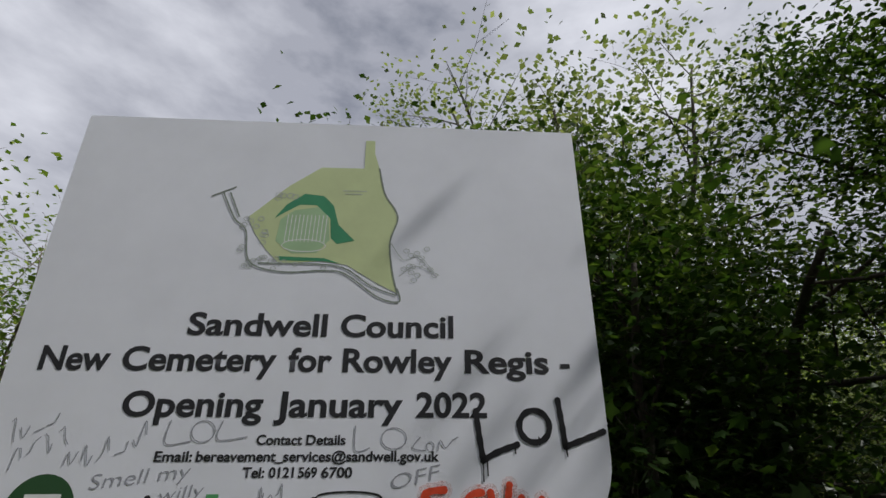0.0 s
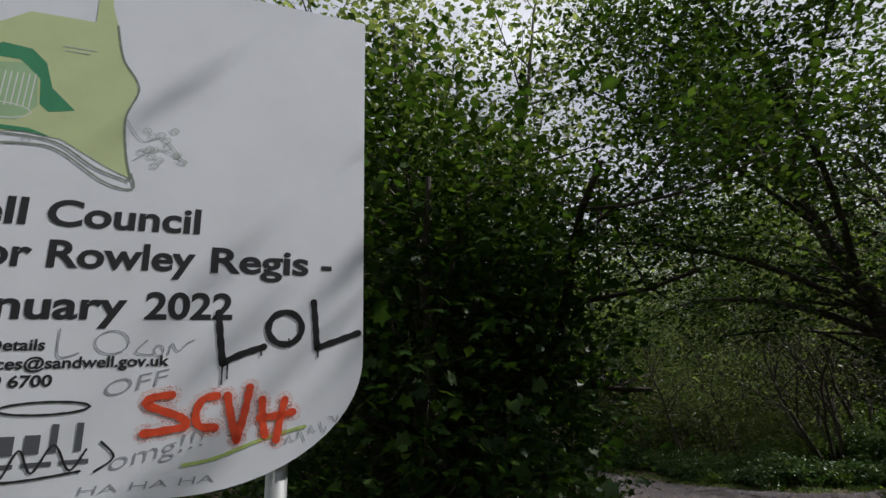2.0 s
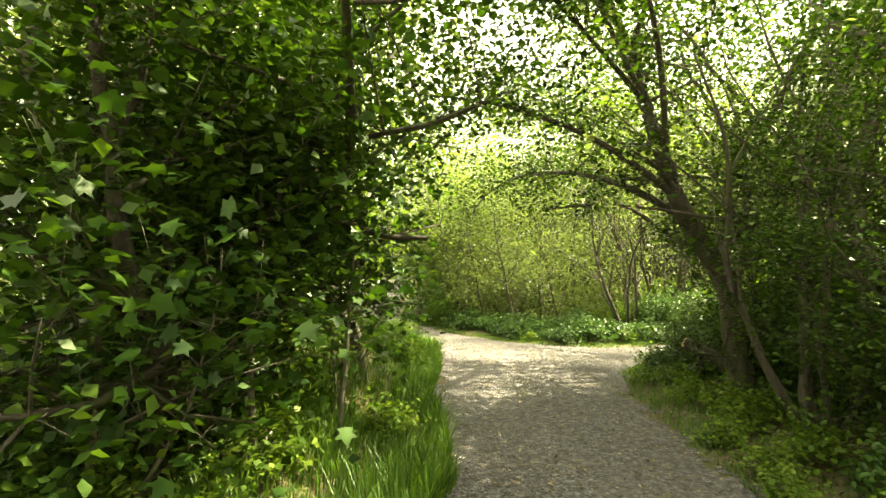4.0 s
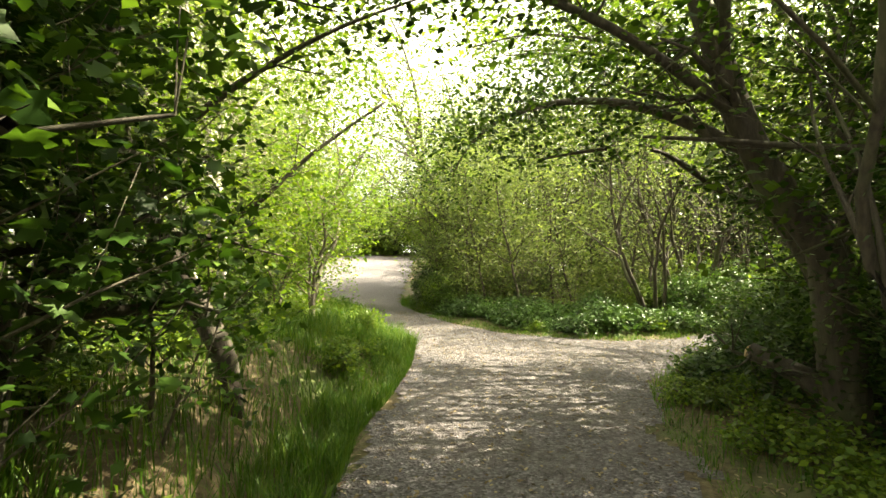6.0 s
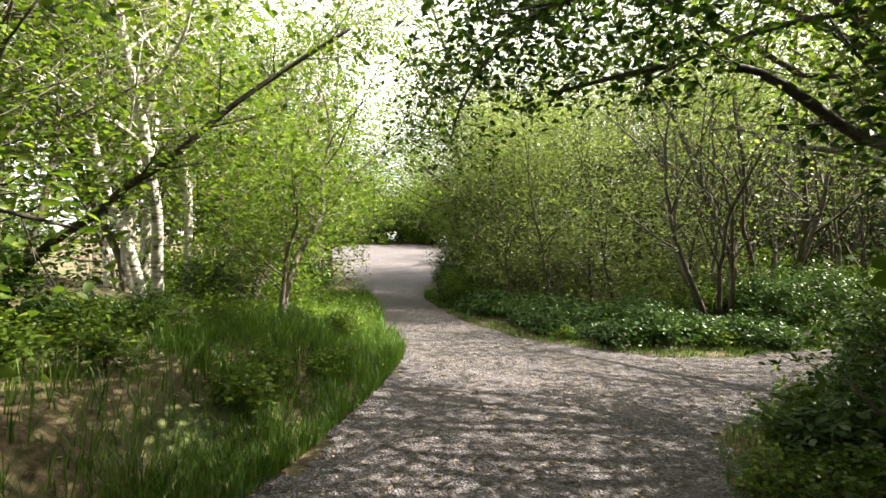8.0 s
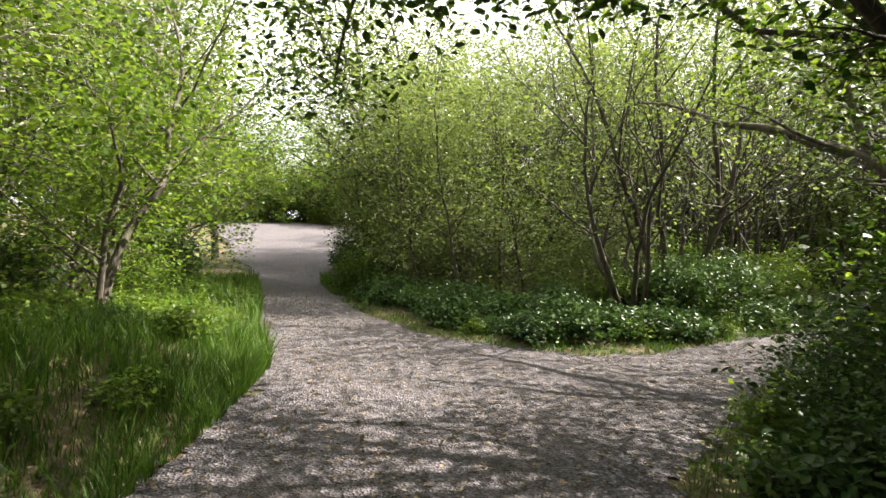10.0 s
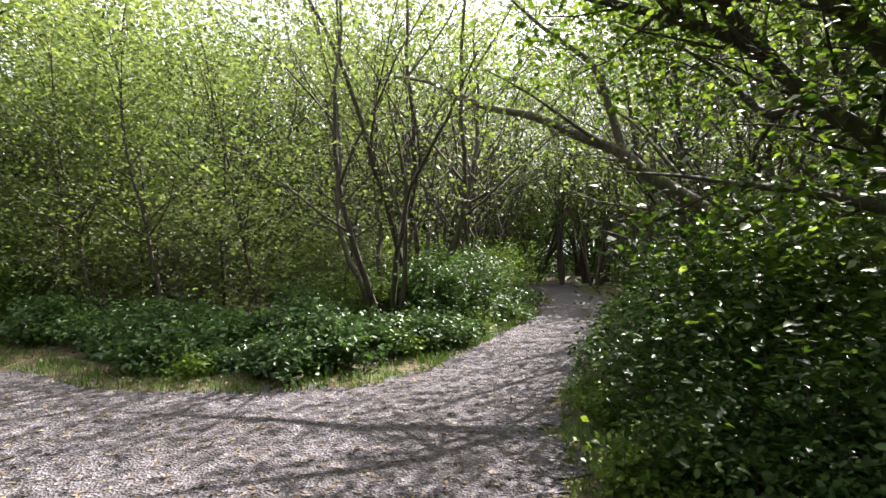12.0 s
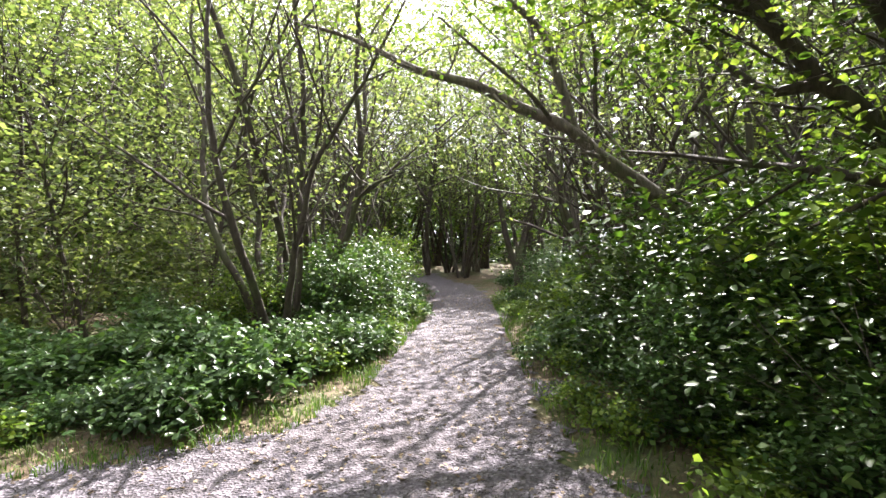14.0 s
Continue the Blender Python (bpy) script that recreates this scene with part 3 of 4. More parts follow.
# the east side
put(thicket, [(3.7, -0.4, 0.75), (4.0, 2.3, 0.75), (6.8, 8.4), (8.4, 10.0), (10.4, 13.2, 1.1), (8.2, 6.6, 1.1), (10.6, 9.4, 1.2), (12.6, 12.4, 1.2), (10.9, 4.9, 1.2), (14, 8, 1.3), (7.6, 4.4), (15.5, 13, 1.3), (12, 20, 1.2), (16.5, 18, 1.3), (14, 24, 1.3), (18, 22, 1.3), (11.6, 25, 1.3), (9.2, 27, 1.3)], 6)
put(fresh, [(-2, 20.6, 1.4), (9.4, 25, 1.3), (3, 26.4, 1.4), (14.6, 22.4, 1.4), (8.6, 31, 1.6), (13, 30, 1.6)], 27)
# trees added, mostly unseen, to shade path and board and cut skylight
put(canopy, [(4.4, 3.7, 0.95), (4.6, 0.0, 1.05), (7.3, -5.4, 1.0), (1.8, -14.5, 1.1), (-3.5, -13.5, 1.0)], 21)
# the two south of y = -8 stand out of view to cut skylight
put(dense, [(4.5, -1.9, 0.72), (6.4, 1.4, 1.05), (6.8, -8.4, 1.0), (5.4, -9.6, 1.1), (4.7, 1.0, 0.65), (8.4, 2.0, 1.1)], 7)
# unseen scrub behind the viewer, added to block skylight; then trees round the sign
put(scrub, [(-5.5, -14, 0.9), (2.2, -18, 1.3), (-2.5, -17.5, 1.2), (6, -16, 1.3), (9, -12, 1.4), (9.5, -6, 1.4), (10, -1, 1.4)], 8)
put(fresh, [(-7.0, -9.1, 1.0), (-9.4, -8.9, 0.9), (-10.4, -7.4, 0.75), (-12.5, -6.2, 0.8), (-13, -3, 0.85)], 9)
# woods further off
put(tall, [(-7.2, 19, 1.15), (-6.0, 16.8, 0.95), (-8.8, 22.5, 1.3), (-4, 23), (-1, 25.5, 1.1), (2, 21.5), (-6.5, 26, 1.1), (5.5, 24, 1.1), (-2.6, 29, 1.2), (8.6, 26, 1.1), (3, 30, 1.2), (11.5, 22), (13.5, 17.5), (15, 24, 1.2), (12.8, 10), (16.5, 11, 1.1), (14.4, 5), (19, 16, 1.2), (7, 32, 1.2), (18, 28, 1.3), (-9.6, 30, 1.1), (10.4, 7.4, 0.9), (12, 2), (0.4, 19.6, 0.9)], 33)
FAR_WOOD = [(1.0 + math.sin(radians(-22 + 5.2 * k)) * (25 + 3.1 * (k * 3 % 4)), 2.0 + math.cos(radians(-22 + 5.2 * k)) * (25 + 3.1 * (k * 3 % 4)), 1.4) for k in range(20)]
put(tall, FAR_WOOD, 39)
put(scrub, [(-3, 25, 1.1), (0.5, 27, 1.1), (4, 28, 1.1), (-6, 30, 1.2), (7.4, 28, 1.2), (-1, 33, 1.3), (2.6, 24, 0.9), (-5, 21.5, 0.8), (11.8, 28, 1.1)], 34)
put(hedge, [(-30, 42), (-26, 45, 0.9), (-34, 39), (-38, 36), (-22, 48), (-18, 50), (-42, 33), (-14, 46), (-36, 45, 1.2), (-29, 50, 1.3), (-44, 42, 1.2)], 35)
put(far_trees, scatter_places(12, 24, (-38, -30, 42, 52), 14, 45, 4.2, True, lambda x, y: x > -4 or y > 3), 10, 0.8, 1.3)
put(far_trees, [(-34, 46, 1.1), (-28, 50, 1.0), (-40, 42, 1.1), (-22, 54, 1.0), (-46, 50, 1.2), (-36, 58, 1.2), (-16, 50, 1.0), (-25, 46, 1.2), (-36, 38, 1.1), (-31, 52, 1.3), (-20, 46, 1.1)], 11)
put(scrub, [(-30, 45, 1.5), (-26, 47, 1.4), (-34, 42, 1.5), (-22, 48, 1.5), (-38, 38, 1.4), (-18, 46, 1.4), (-41, 43, 1.5), (-15, 40, 1.3), (-29, 50, 1.6), (-13, 33, 1.1), (-34, 33, 1.2)], 24)

# shrubs along the edges
put([bushes[0], dark_bushes[0], bushes[0], bushes[1], dark_bushes[1]], [(3.55, 4.0, 0.85), (4.2, 5.3, 1.0), (4.9, 6.3, 1.1), (4.7, 4.4, 1.15), (5.9, 7.3, 1.0), (6.0, 5.6, 1.1), (3.5, 2.7, 0.7), (6.9, 8.9, 0.8), (3.9, 1.6, 0.8), (4.4, 0.2, 0.9), (4.2, -1.4, 0.8), (4.5, -3.2, 0.85), (4.7, -6.0, 0.95), (8.0, 10.6, 0.8), (9.7, 12.9, 0.8), (8.6, 8.2, 1.0), (11, 11, 1.1), (12.2, 14.4, 1.1), (7.4, 6.6, 1.1)], 12)
put(bushes, [(2.9, 11.1, 0.85), (3.9, 12.2, 0.85), (1.6, 11.4, 0.75), (-6.6, 14.3, 0.9), (-5.6, 13.1, 0.8), (-4.9, 14.9, 0.9), (-5.8, 16.2, 1.2), (0.4, 11.6, 0.5), (5.2, 14.2, 0.85), (-2.6, 16.5, 0.9), (-0.4, 17.5, 1.0), (-1.4, 14, 0.4), (2.2, 13.2, 0.6), (3.4, 16, 1.1), (6.6, 17.4, 1.1), (-4.6, 18, 1.1), (0.8, 19, 1.3), (-7.5, 19.5, 1.1)], 13)
put(bushes, [(-1.3, -4.3, 0.6), (-2.9, -2.6, 0.8), (-1.9, -4.8, 0.7), (-7.8, 7.8, 0.7), (-9.6, 10.5, 0.8), (-4.4, -2.2, 1), (-4.6, 0.4, 0.8), (-8.4, 5.0, 1.0), (-10, 10, 1.1), (-6.4, 4.4, 0.7)], 14)
put(brambles, scatter_places(15, 60, (-7, 7.5, 6, 14), 0.45, 3.0, 0.5, False, lambda x, y: y > 7.6 and y > 7.5 + 0.81 * abs(x - 0.6)), 15, 0.6, 1.4)
put(brambles, [(-4.2, 2.0, 0.8), (-3.8, 3.9, 0.8), (-4.9, 1.2), (-2.4, -1.4, 0.6), (-3.3, -0.2, 0.6)], 29)
put(feather, [(-4.6, 13.8, 0.8), (-3.5, 12.9, 0.85), (-2.2, 13.2), (-0.6, 13.1, 0.9), (-2.0, 14.4, 1.1), (-3.9, 15.2, 1.1), (1.3, 12.6, 0.8), (1.8, 14.4)], 40)
put(dark_bushes, [(3.0, 11.6, 0.8), (3.9, 11.9, 0.7), (2.2, 12.2, 0.8), (4.6, 13.2, 0.8), (-5.4, 13.2, 0.8), (-5.0, 12.6, 0.6), (3.4, 13.2, 0.9), (4.6, 3.2, 0.9), (5.2, 5.4, 0.9), (4.4, 1.2, 0.8), (4.6, -0.8, 0.7)], 36)
put(brambles, scatter_places(16, 24, (1.8, -6, 11, 16), 0.5, 1.9, 0.6, False, lambda x, y: x > 1.9), 16)
put(nettles, scatter_places(17, 70, (-8, -5, 0.2, 9), 0.5, 4.2, 0.38, False, lambda x, y: off_sign(x, y) and not (-2.4 < x < 0 and -1.8 < y < 0.4)), 17, 0.7, 1.1)
put([bushes[0]], [(3.1, 4.2, 0.5), (3.7, 5.4, 0.6), (4.5, 6.7, 0.6), (3.2, 3.2, 0.5)], 30)
put(nettles, scatter_places(18, 80, (1.8, -4, 9, 13), 0.1, 1.2, 0.28, False, lambda x, y: x > 1.8), 18, 0.6, 1.0)
put([maple], [(-0.75, -4.6, 0.8, 40), (-0.5, -3.7, 1.05, 200), (-1.2, -4.0, 1.15, 100), (-0.25, -3.0, 0.75, 150), (-1.5, -3.2, 1.1, 300), (-1.0, -1.7, 0.6, 20)], 19, 1.0, 1.0)
put(scrub, scatter_places(26, 36, (-30, 0, 36, 46), 13, 30, 3.4, True, lambda x, y: y > 14 or x > 12), 26, 1.7, 2.3)
put(scrub, scatter_places(23, 18, (-26, -14, 24, 34), 8.5, 24, 2.6, True, lambda x, y: x > -5 or y > 2), 23, 0.8, 1.3)

for kind in dense + canopy + fresh + thicket + birches + sapling + bushes + scrub + brambles + nettles + [maple] + far_trees + tall + dark_bushes + feather + hedge:
    for ob in (*kind.children_recursive, kind):
        bpy.data.objects.remove(ob)


# ---- trees with a shape of their own ----
def shaped_tree(label, seed, limbs, twig, leaf, bark):
    """limbs: rows of points, radius at the foot and at the end. Twigs grow from the outer half."""
    rng = random.Random(seed)
    trunk, branches, tips = Wood(), Wood(), []
    for k, (pts, r0, r1) in enumerate(limbs):
        line = smooth_line(pts, 0.16)
        n = len(line) - 1
        (trunk if k == 0 else branches).tube(line, [(r0 + (r1 - r0) * i / n) * rng.uniform(0.93, 1.07) for i in range(n + 1)], 9)
        for i in range(int(n * twig[0]), n + 1):
            if rng.random() < twig[1]:
                d = (line[i] - line[max(i - 1, 0)]).normalized()
                side = Vector((rng.gauss(0, 1), rng.gauss(0, 1), rng.gauss(0.25, 0.6))).normalized()
                grow(rng, [branches], line[i], d * 0.4 + side, rng.uniform(0.5, 1.0) * twig[2], max(0.35 * (r0 + (r1 - r0) * i / n), 0.006), 0, tips, 0.2, 0.03, (4, 3), 0.9)
    # foliage is kept clear of the walkers' headroom
    tips = [t for t in tips if t.z > 2.9 or float(path_distance(t.x, t.y)) > 0.5]
    count, scatter, size, mat, shape = leaf
    stay = Matrix.Identity(4)
    return plant("tree", label, "tree", "leaning trees", [("trunk", trunk.mesh("trunk", bark)), ("branchwork", cut_back(branches.mesh("branchwork", bark), stay)), ("crown", cut_back(leaf_mesh("crown", tips, count, scatter, size, mat, seed, shape), stay))])


# beside the path on the bank, sunlit on one flank
shaped_tree("leaning dark trunk on the mossy bank", 201, [
    ([(-1.38, -0.70, 0.2), (-1.42, -0.73, 0.8), (-1.6, -0.78, 1.15), (-1.86, -0.85, 1.6), (-2.12, -0.93, 2.05), (-2.25, -1.03, 2.6), (-2.35, -1.1, 3.2), (-2.3, -1.0, 4.4)], 0.105, 0.05),
    ([(-1.86, -0.85, 1.6), (-2.35, -0.5, 1.9), (-2.9, -0.1, 2.1)], 0.04, 0.012),
    ([(-2.2, -1.0, 2.4), (-1.7, -0.5, 3.2), (-1.0, 0.1, 3.9), (-0.3, 0.7, 4.4)], 0.045, 0.012)],
    # crown in the lighter leaf colour, standing in for leaves lit from behind
    (0.45, 0.75, 1.3), (3800, 0.22, 0.085, LEAF_FRESH, "oval"), BARK)
# thick tree that leans over the path
THICK = shaped_tree("thick dark tree leaning over the path", 203, [
    ([(3.35, 1.3, -0.1), (3.28, 1.26, 0.9), (3.19, 1.22, 1.7), (2.88, 1.08, 2.15), (2.64, 0.98, 2.65), (2.46, 0.9, 3.2), (2.2, 0.9, 4.2), (1.9, 1.0, 5.4), (1.6, 1.2, 6.6), (1.5, 1.4, 7.6)], 0.19, 0.02),
    ([(3.3, 1.35, 0.35), (3.05, 1.52, 0.6), (2.72, 1.74, 0.76)], 0.10, 0.085),
    ([(3.2, 1.35, 1.4), (2.95, 2.0, 2.15), (2.65, 2.7, 2.45), (2.2, 2.5, 2.8), (1.9, 2.4, 2.95), (1.4, 2.3, 3.0), (0.6, 2.5, 3.0)], 0.07, 0.012),
    ([(2.7, 1.0, 2.5), (1.9, 1.3, 3.1), (1.0, 1.9, 3.5), (0.0, 2.8, 3.7), (-0.9, 3.8, 3.6), (-1.5, 4.6, 3.3)], 0.06, 0.01),
    ([(2.6, 0.95, 2.8), (1.6, 0.3, 3.5), (0.5, -0.3, 3.9), (-0.6, -0.6, 4.1)], 0.055, 0.012),
    ([(2.2, 0.9, 4.2), (1.7, 0.2, 5.2), (1.3, -1.0, 5.8), (0.9, -2.2, 6.0)], 0.05, 0.012),
    ([(1.9, 1.0, 5.4), (1.1, 0.2, 6.5), (0.3, -0.8, 7.2)], 0.045, 0.012),
    ([(2.46, 0.9, 3.2), (2.3, -0.4, 4.4), (1.9, -1.8, 5.2), (1.4, -3.0, 5.6)], 0.05, 0.012),
    ([(2.0, 0.95, 4.9), (2.5, -0.5, 5.8), (2.8, -1.6, 6.2)], 0.045, 0.012),
    ([(2.2, 0.9, 4.2), (1.2, -0.8, 4.9), (0.2, -2.4, 5.3)], 0.045, 0.012),
    ([(3.2, 1.3, 1.2), (3.6, 1.9, 2.4), (3.7, 2.3, 3.8), (3.5, 2.6, 5.0)], 0.06, 0.02)],
    (0.35, 0.8, 1.2), (30000, 0.24, 0.08, LEAF_DEEP, "oval"), BARK)
cut = Wood()
cut.tube([Vector((2.73, 1.733, 0.754)), Vector((2.705, 1.75, 0.766))], [0.083, 0.08], 14)
child("cut_face", cut.mesh("cut_face", plain("sawn_wood", (0.52, 0.36, 0.22), 0.75, 0, 0.25, 40)), THICK, "pale sawn end of a cut limb")
# long bare limb that arches over the narrow arm
shaped_tree("leaning tree with a long bare arching limb", 205, [
    ([(6.3, 5.9, -0.1), (6.15, 6.05, 0.9), (5.88, 6.26, 1.65), (5.29, 6.66, 1.97), (5.05, 6.82, 2.2), (4.64, 7.09, 2.53), (4.38, 7.27, 2.83), (3.96, 7.67, 3.12), (3.53, 7.96, 3.39), (3.03, 8.41, 3.6), (2.74, 8.72, 3.84), (2.33, 9.12, 4.13), (1.87, 9.43, 4.28)], 0.14, 0.018),
    ([(4.42, 7.24, 2.8), (4.3, 7.34, 3.35), (4.13, 7.45, 3.94), (3.74, 7.59, 4.28), (3.37, 7.73, 4.61), (2.9, 7.9, 5.1)], 0.06, 0.012),
    ([(5.2, 6.7, 2.05), (4.95, 7.1, 2.7), (4.7, 7.5, 3.3), (4.3, 7.9, 3.7)], 0.035, 0.01),
    ([(4.2, 7.4, 2.95), (3.7, 7.2, 3.1), (3.2, 7.4, 3.5), (2.6, 7.3, 3.7)], 0.03, 0.008),
    ([(4.2, 7.4, 3.6), (4.4, 7.9, 4.0), (4.6, 8.2, 4.6)], 0.03, 0.008)],
    (0.3, 0.6, 0.95), (1700, 0.2, 0.065, LEAF_FRESH, "small"), BARK_GREY)
# heavy limbs from a tree hidden in the shrubs
shaped_tree("old tree with heavy dark limbs rising from shrubs", 207, [
    ([(6.2, 4.0, -0.1), (6.0, 4.15, 1.0), (5.52, 4.39, 1.88), (4.99, 4.58, 2.25), (4.74, 4.77, 2.57), (4.56, 4.94, 2.78), (4.35, 5.12, 3.14), (4.14, 5.31, 3.4), (3.81, 5.53, 3.61), (3.47, 5.76, 3.79), (2.8, 6.0, 4.0)], 0.13, 0.03),
    ([(4.58, 4.93, 2.74), (4.45, 5.2, 2.73), (4.49, 5.5, 2.97), (4.42, 5.74, 3.3), (4.2, 6.1, 3.7)], 0.05, 0.012),
    ([(5.8, 4.2, 1.4), (5.39, 4.33, 2.3), (4.87, 4.51, 2.91), (4.6, 4.61, 3.25), (4.4, 4.76, 3.6), (3.9, 4.6, 4.4), (3.2, 4.4, 5.0)], 0.12, 0.03),
    # high limbs over the fork, added so their leaves shade the ground
    ([(4.14, 5.31, 3.4), (3.4, 5.2, 5.2), (2.2, 5.0, 6.6), (0.8, 4.8, 7.4)], 0.06, 0.012),
    ([(4.35, 5.12, 3.14), (3.6, 5.9, 4.8), (2.4, 6.7, 6.2), (1.2, 7.4, 7.2)], 0.07, 0.015),
    ([(3.81, 5.53, 3.61), (2.2, 5.6, 5.0), (0.6, 6.0, 5.9), (-0.8, 6.6, 6.4)], 0.05, 0.012),
    ([(3.81, 5.53, 3.61), (2.8, 5.0, 4.6), (1.6, 4.6, 5.2), (0.2, 4.2, 5.5), (-0.9, 4.0, 5.4)], 0.05, 0.012),
    ([(2.8, 6.0, 4.0), (1.6, 5.9, 5.0), (0.4, 5.4, 5.6), (-0.6, 5.2, 5.7)], 0.04, 0.012),
    ([(4.5, 4.7, 3.4), (3.8, 4.0, 3.6), (2.9, 3.6, 3.7), (1.9, 3.9, 3.75), (1.0, 4.4, 3.6)], 0.06, 0.012)],
    (0.35, 0.85, 1.7), (17500, 0.22, 0.09, LEAF_FRESH, "oval"), BARK)
# limb that crosses high on the bank side
shaped_tree("bank tree with a long slanting bare limb", 209, [
    ([(-5.2, 0.6, 0.2), (-4.6, 0.9, 1.4), (-3.87, 1.23, 2.01), (-3.63, 1.34, 2.25), (-3.22, 1.54, 2.55), (-2.82, 1.96, 3.17), (-2.4, 2.38, 3.69), (-1.9, 2.8, 4.2)], 0.06, 0.02),
    ([(-4.6, 0.9, 1.4), (-4.8, 1.2, 2.6), (-4.9, 1.3, 4.2)], 0.04, 0.015)],
    (0.5, 0.6, 1.0), (1800, 0.22, 0.08, LEAF_FRESH, "oval"), BARK)
# pollard stool beside the narrow arm
shaped_tree("forked stump-like tree beside the narrow path", 211, [
    ([(9.6, 13.9, -0.1), (9.6, 13.9, 0.9), (9.75, 13.85, 1.6), (10.0, 13.7, 2.8), (10.1, 13.6, 4.2)], 0.16, 0.04),
    ([(9.55, 13.95, 0.8), (9.3, 14.1, 1.7), (9.1, 14.2, 3.0), (8.9, 14.3, 4.2)], 0.11, 0.03),
    ([(9.6, 13.9, 1.0), (9.6, 14.2, 2.2), (9.5, 14.4, 3.6)], 0.07, 0.02)],
    (0.3, 0.6, 1.0), (2200, 0.25, 0.08, LEAF_FRESH, "small"), BARK)


# fallen log at the foot of the birches
log_wood = Wood()
log_wood.tube(smooth_line([(x, y, float(height(x, y)) + 0.09) for x, y in ((-6.1, 2.2), (-5.6, 2.45), (-5.0, 2.6), (-4.5, 2.9))], 0.15), [0.11 + 0.012 * math.sin(k * 2.3) for k in range(40)], 10)
tagged(new("fallen_log", log_wood.mesh("fallen_log", BARK)), "dark fallen log lying below the birches", "log")

# ---- grass and litter ----
def edge_points(rng, line, count, near, far, sign):
    """Points beside a polyline, on the side away from the path."""
    pts = np.array(line, float)
    seg = np.diff(pts, axis=0)
    size = np.hypot(*seg.T)
    k = rng.choice(len(seg), count, p=size / size.sum())
    t = rng.random(count)
    n = np.stack([-seg[:, 1], seg[:, 0]], 1) / size[:, None] * sign
    off = near + (far - near) * rng.random(count) ** 1.4
    return pts[k] + seg[k] * t[:, None] + n[k] * off[:, None]


def grass(name, label, places, seed, tall, width):
    g = np.random.default_rng(seed)
    places = places[path_distance(places[:, 0], places[:, 1]) > -0.06]
    c = len(places)
    x, y = places.T
    clump = 0.5 + 0.5 * np.sin(x * 4.1 + 2 * np.sin(y * 2.7)) * np.sin(y * 3.7 + 1.5 * np.sin(x * 3.3))
    h = tall * g.uniform(0.35, 1.2, c) * (0.3 + 1.05 * clump)
    w = g.uniform(0, 2 * np.pi, c)
    lean = g.uniform(0.1, 0.75, c) * h
    d = np.stack([np.cos(w), np.sin(w), 0 * w], 1)
    s = np.stack([-np.sin(w), np.cos(w), 0 * w], 1) * (width * g.uniform(0.6, 1.3, c))[:, None]
    base = np.stack([x, y, height(x, y) - 0.02], 1)
    up = np.array([0, 0, 1.0])
    rows = []
    for t, wide in ((0, 1), (0.45, 0.85), (0.8, 0.5)):
        mid = base + d * (lean * t * t)[:, None] + up * (h * (t - 0.18 * t * t))[:, None]
        rows += [mid - s * wide, mid + s * wide]
    rows.append(base + d * lean[:, None] + up * (h * 0.82)[:, None])
    v = np.stack(rows, 1).reshape(-1, 3)
    q = np.arange(c)[:, None] * 7
    faces = [tuple(r) for r in np.concatenate([q + [0, 1, 3, 2], q + [2, 3, 5, 4]], 0).tolist()] + [tuple(r) for r in (q + [4, 5, 6]).tolist()]
    me = mesh_from(name, v.tolist(), faces, BLADE)
    return tagged(new(name, me), label, "grass", "", "stuff")


gen = np.random.default_rng(7)
verge = np.concatenate([edge_points(gen, LEFT_EDGE[1:5], 26000, -0.05, 2.0, 1), edge_points(gen, LEFT_EDGE[4:9], 20000, -0.02, 1.9, 1)])
bare = (abs(verge[:, 1] + 0.6) < 1.8) & (path_distance(verge[:, 0], verge[:, 1]) > 0.5) & (gen.random(len(verge)) < 0.75)
verge = verge[~bare]
grass("verge_grass", "long green grass on the path verge", verge, 1, 0.42, 0.0045)
grass("edge_grass", "short grass fringe along the bushes", edge_points(gen, ISLAND_EDGE[2:10], 9000, -0.05, 0.5, 1), 2, 0.17, 0.004)
grass("bank_grass", "grass at the inner corner of the fork", edge_points(gen, RIGHT_EDGE[2:10], 6000, -0.06, 0.7, 1), 3, 0.2, 0.0045)
grass("field_grass", "tall pale grass at the field edge", np.concatenate([gen.normal((-8.6, 16.6), (0.5, 0.5), (1200, 2)), edge_points(gen, LEFT_EDGE[8:11], 5000, 0, 2.5, 1)]), 4, 0.5, 0.008)

g = np.random.default_rng(9)
px, py = g.uniform(-7, 9, 46000), g.uniform(-8, 15, 46000)
keep = path_distance(px, py) < np.where(px < 0, 3.5, 1.2)
px, py = px[keep], py[keep]
litter = leaf_mesh("leaf_litter", np.stack([px, py, height(px, py) + 0.02], 1), len(px), 0.0, 0.042, LITTER, 10, "small", 1.15, 0.0)
tagged(new("leaf_litter", litter), "dry fallen leaves and bits scattered over the path", "leaf litter", "", "stuff")


# ---- the sign ----
board = tagged(new("sign_board"), "large white council notice board with graffiti on steel posts", "sign")
board.matrix_world = SIGN


def flat(name, polys, mat, parent=board, y=-0.003, label=""):
    """Flat shapes on the panel's face."""
    verts, faces = [], []
    for poly in polys:
        faces.append(tuple(range(len(verts), len(verts) + len(poly))))
        verts += [(x, y * 0.3, z) for x, z in poly]
    return child(name, mesh_from(name, verts, faces, mat), parent, label)


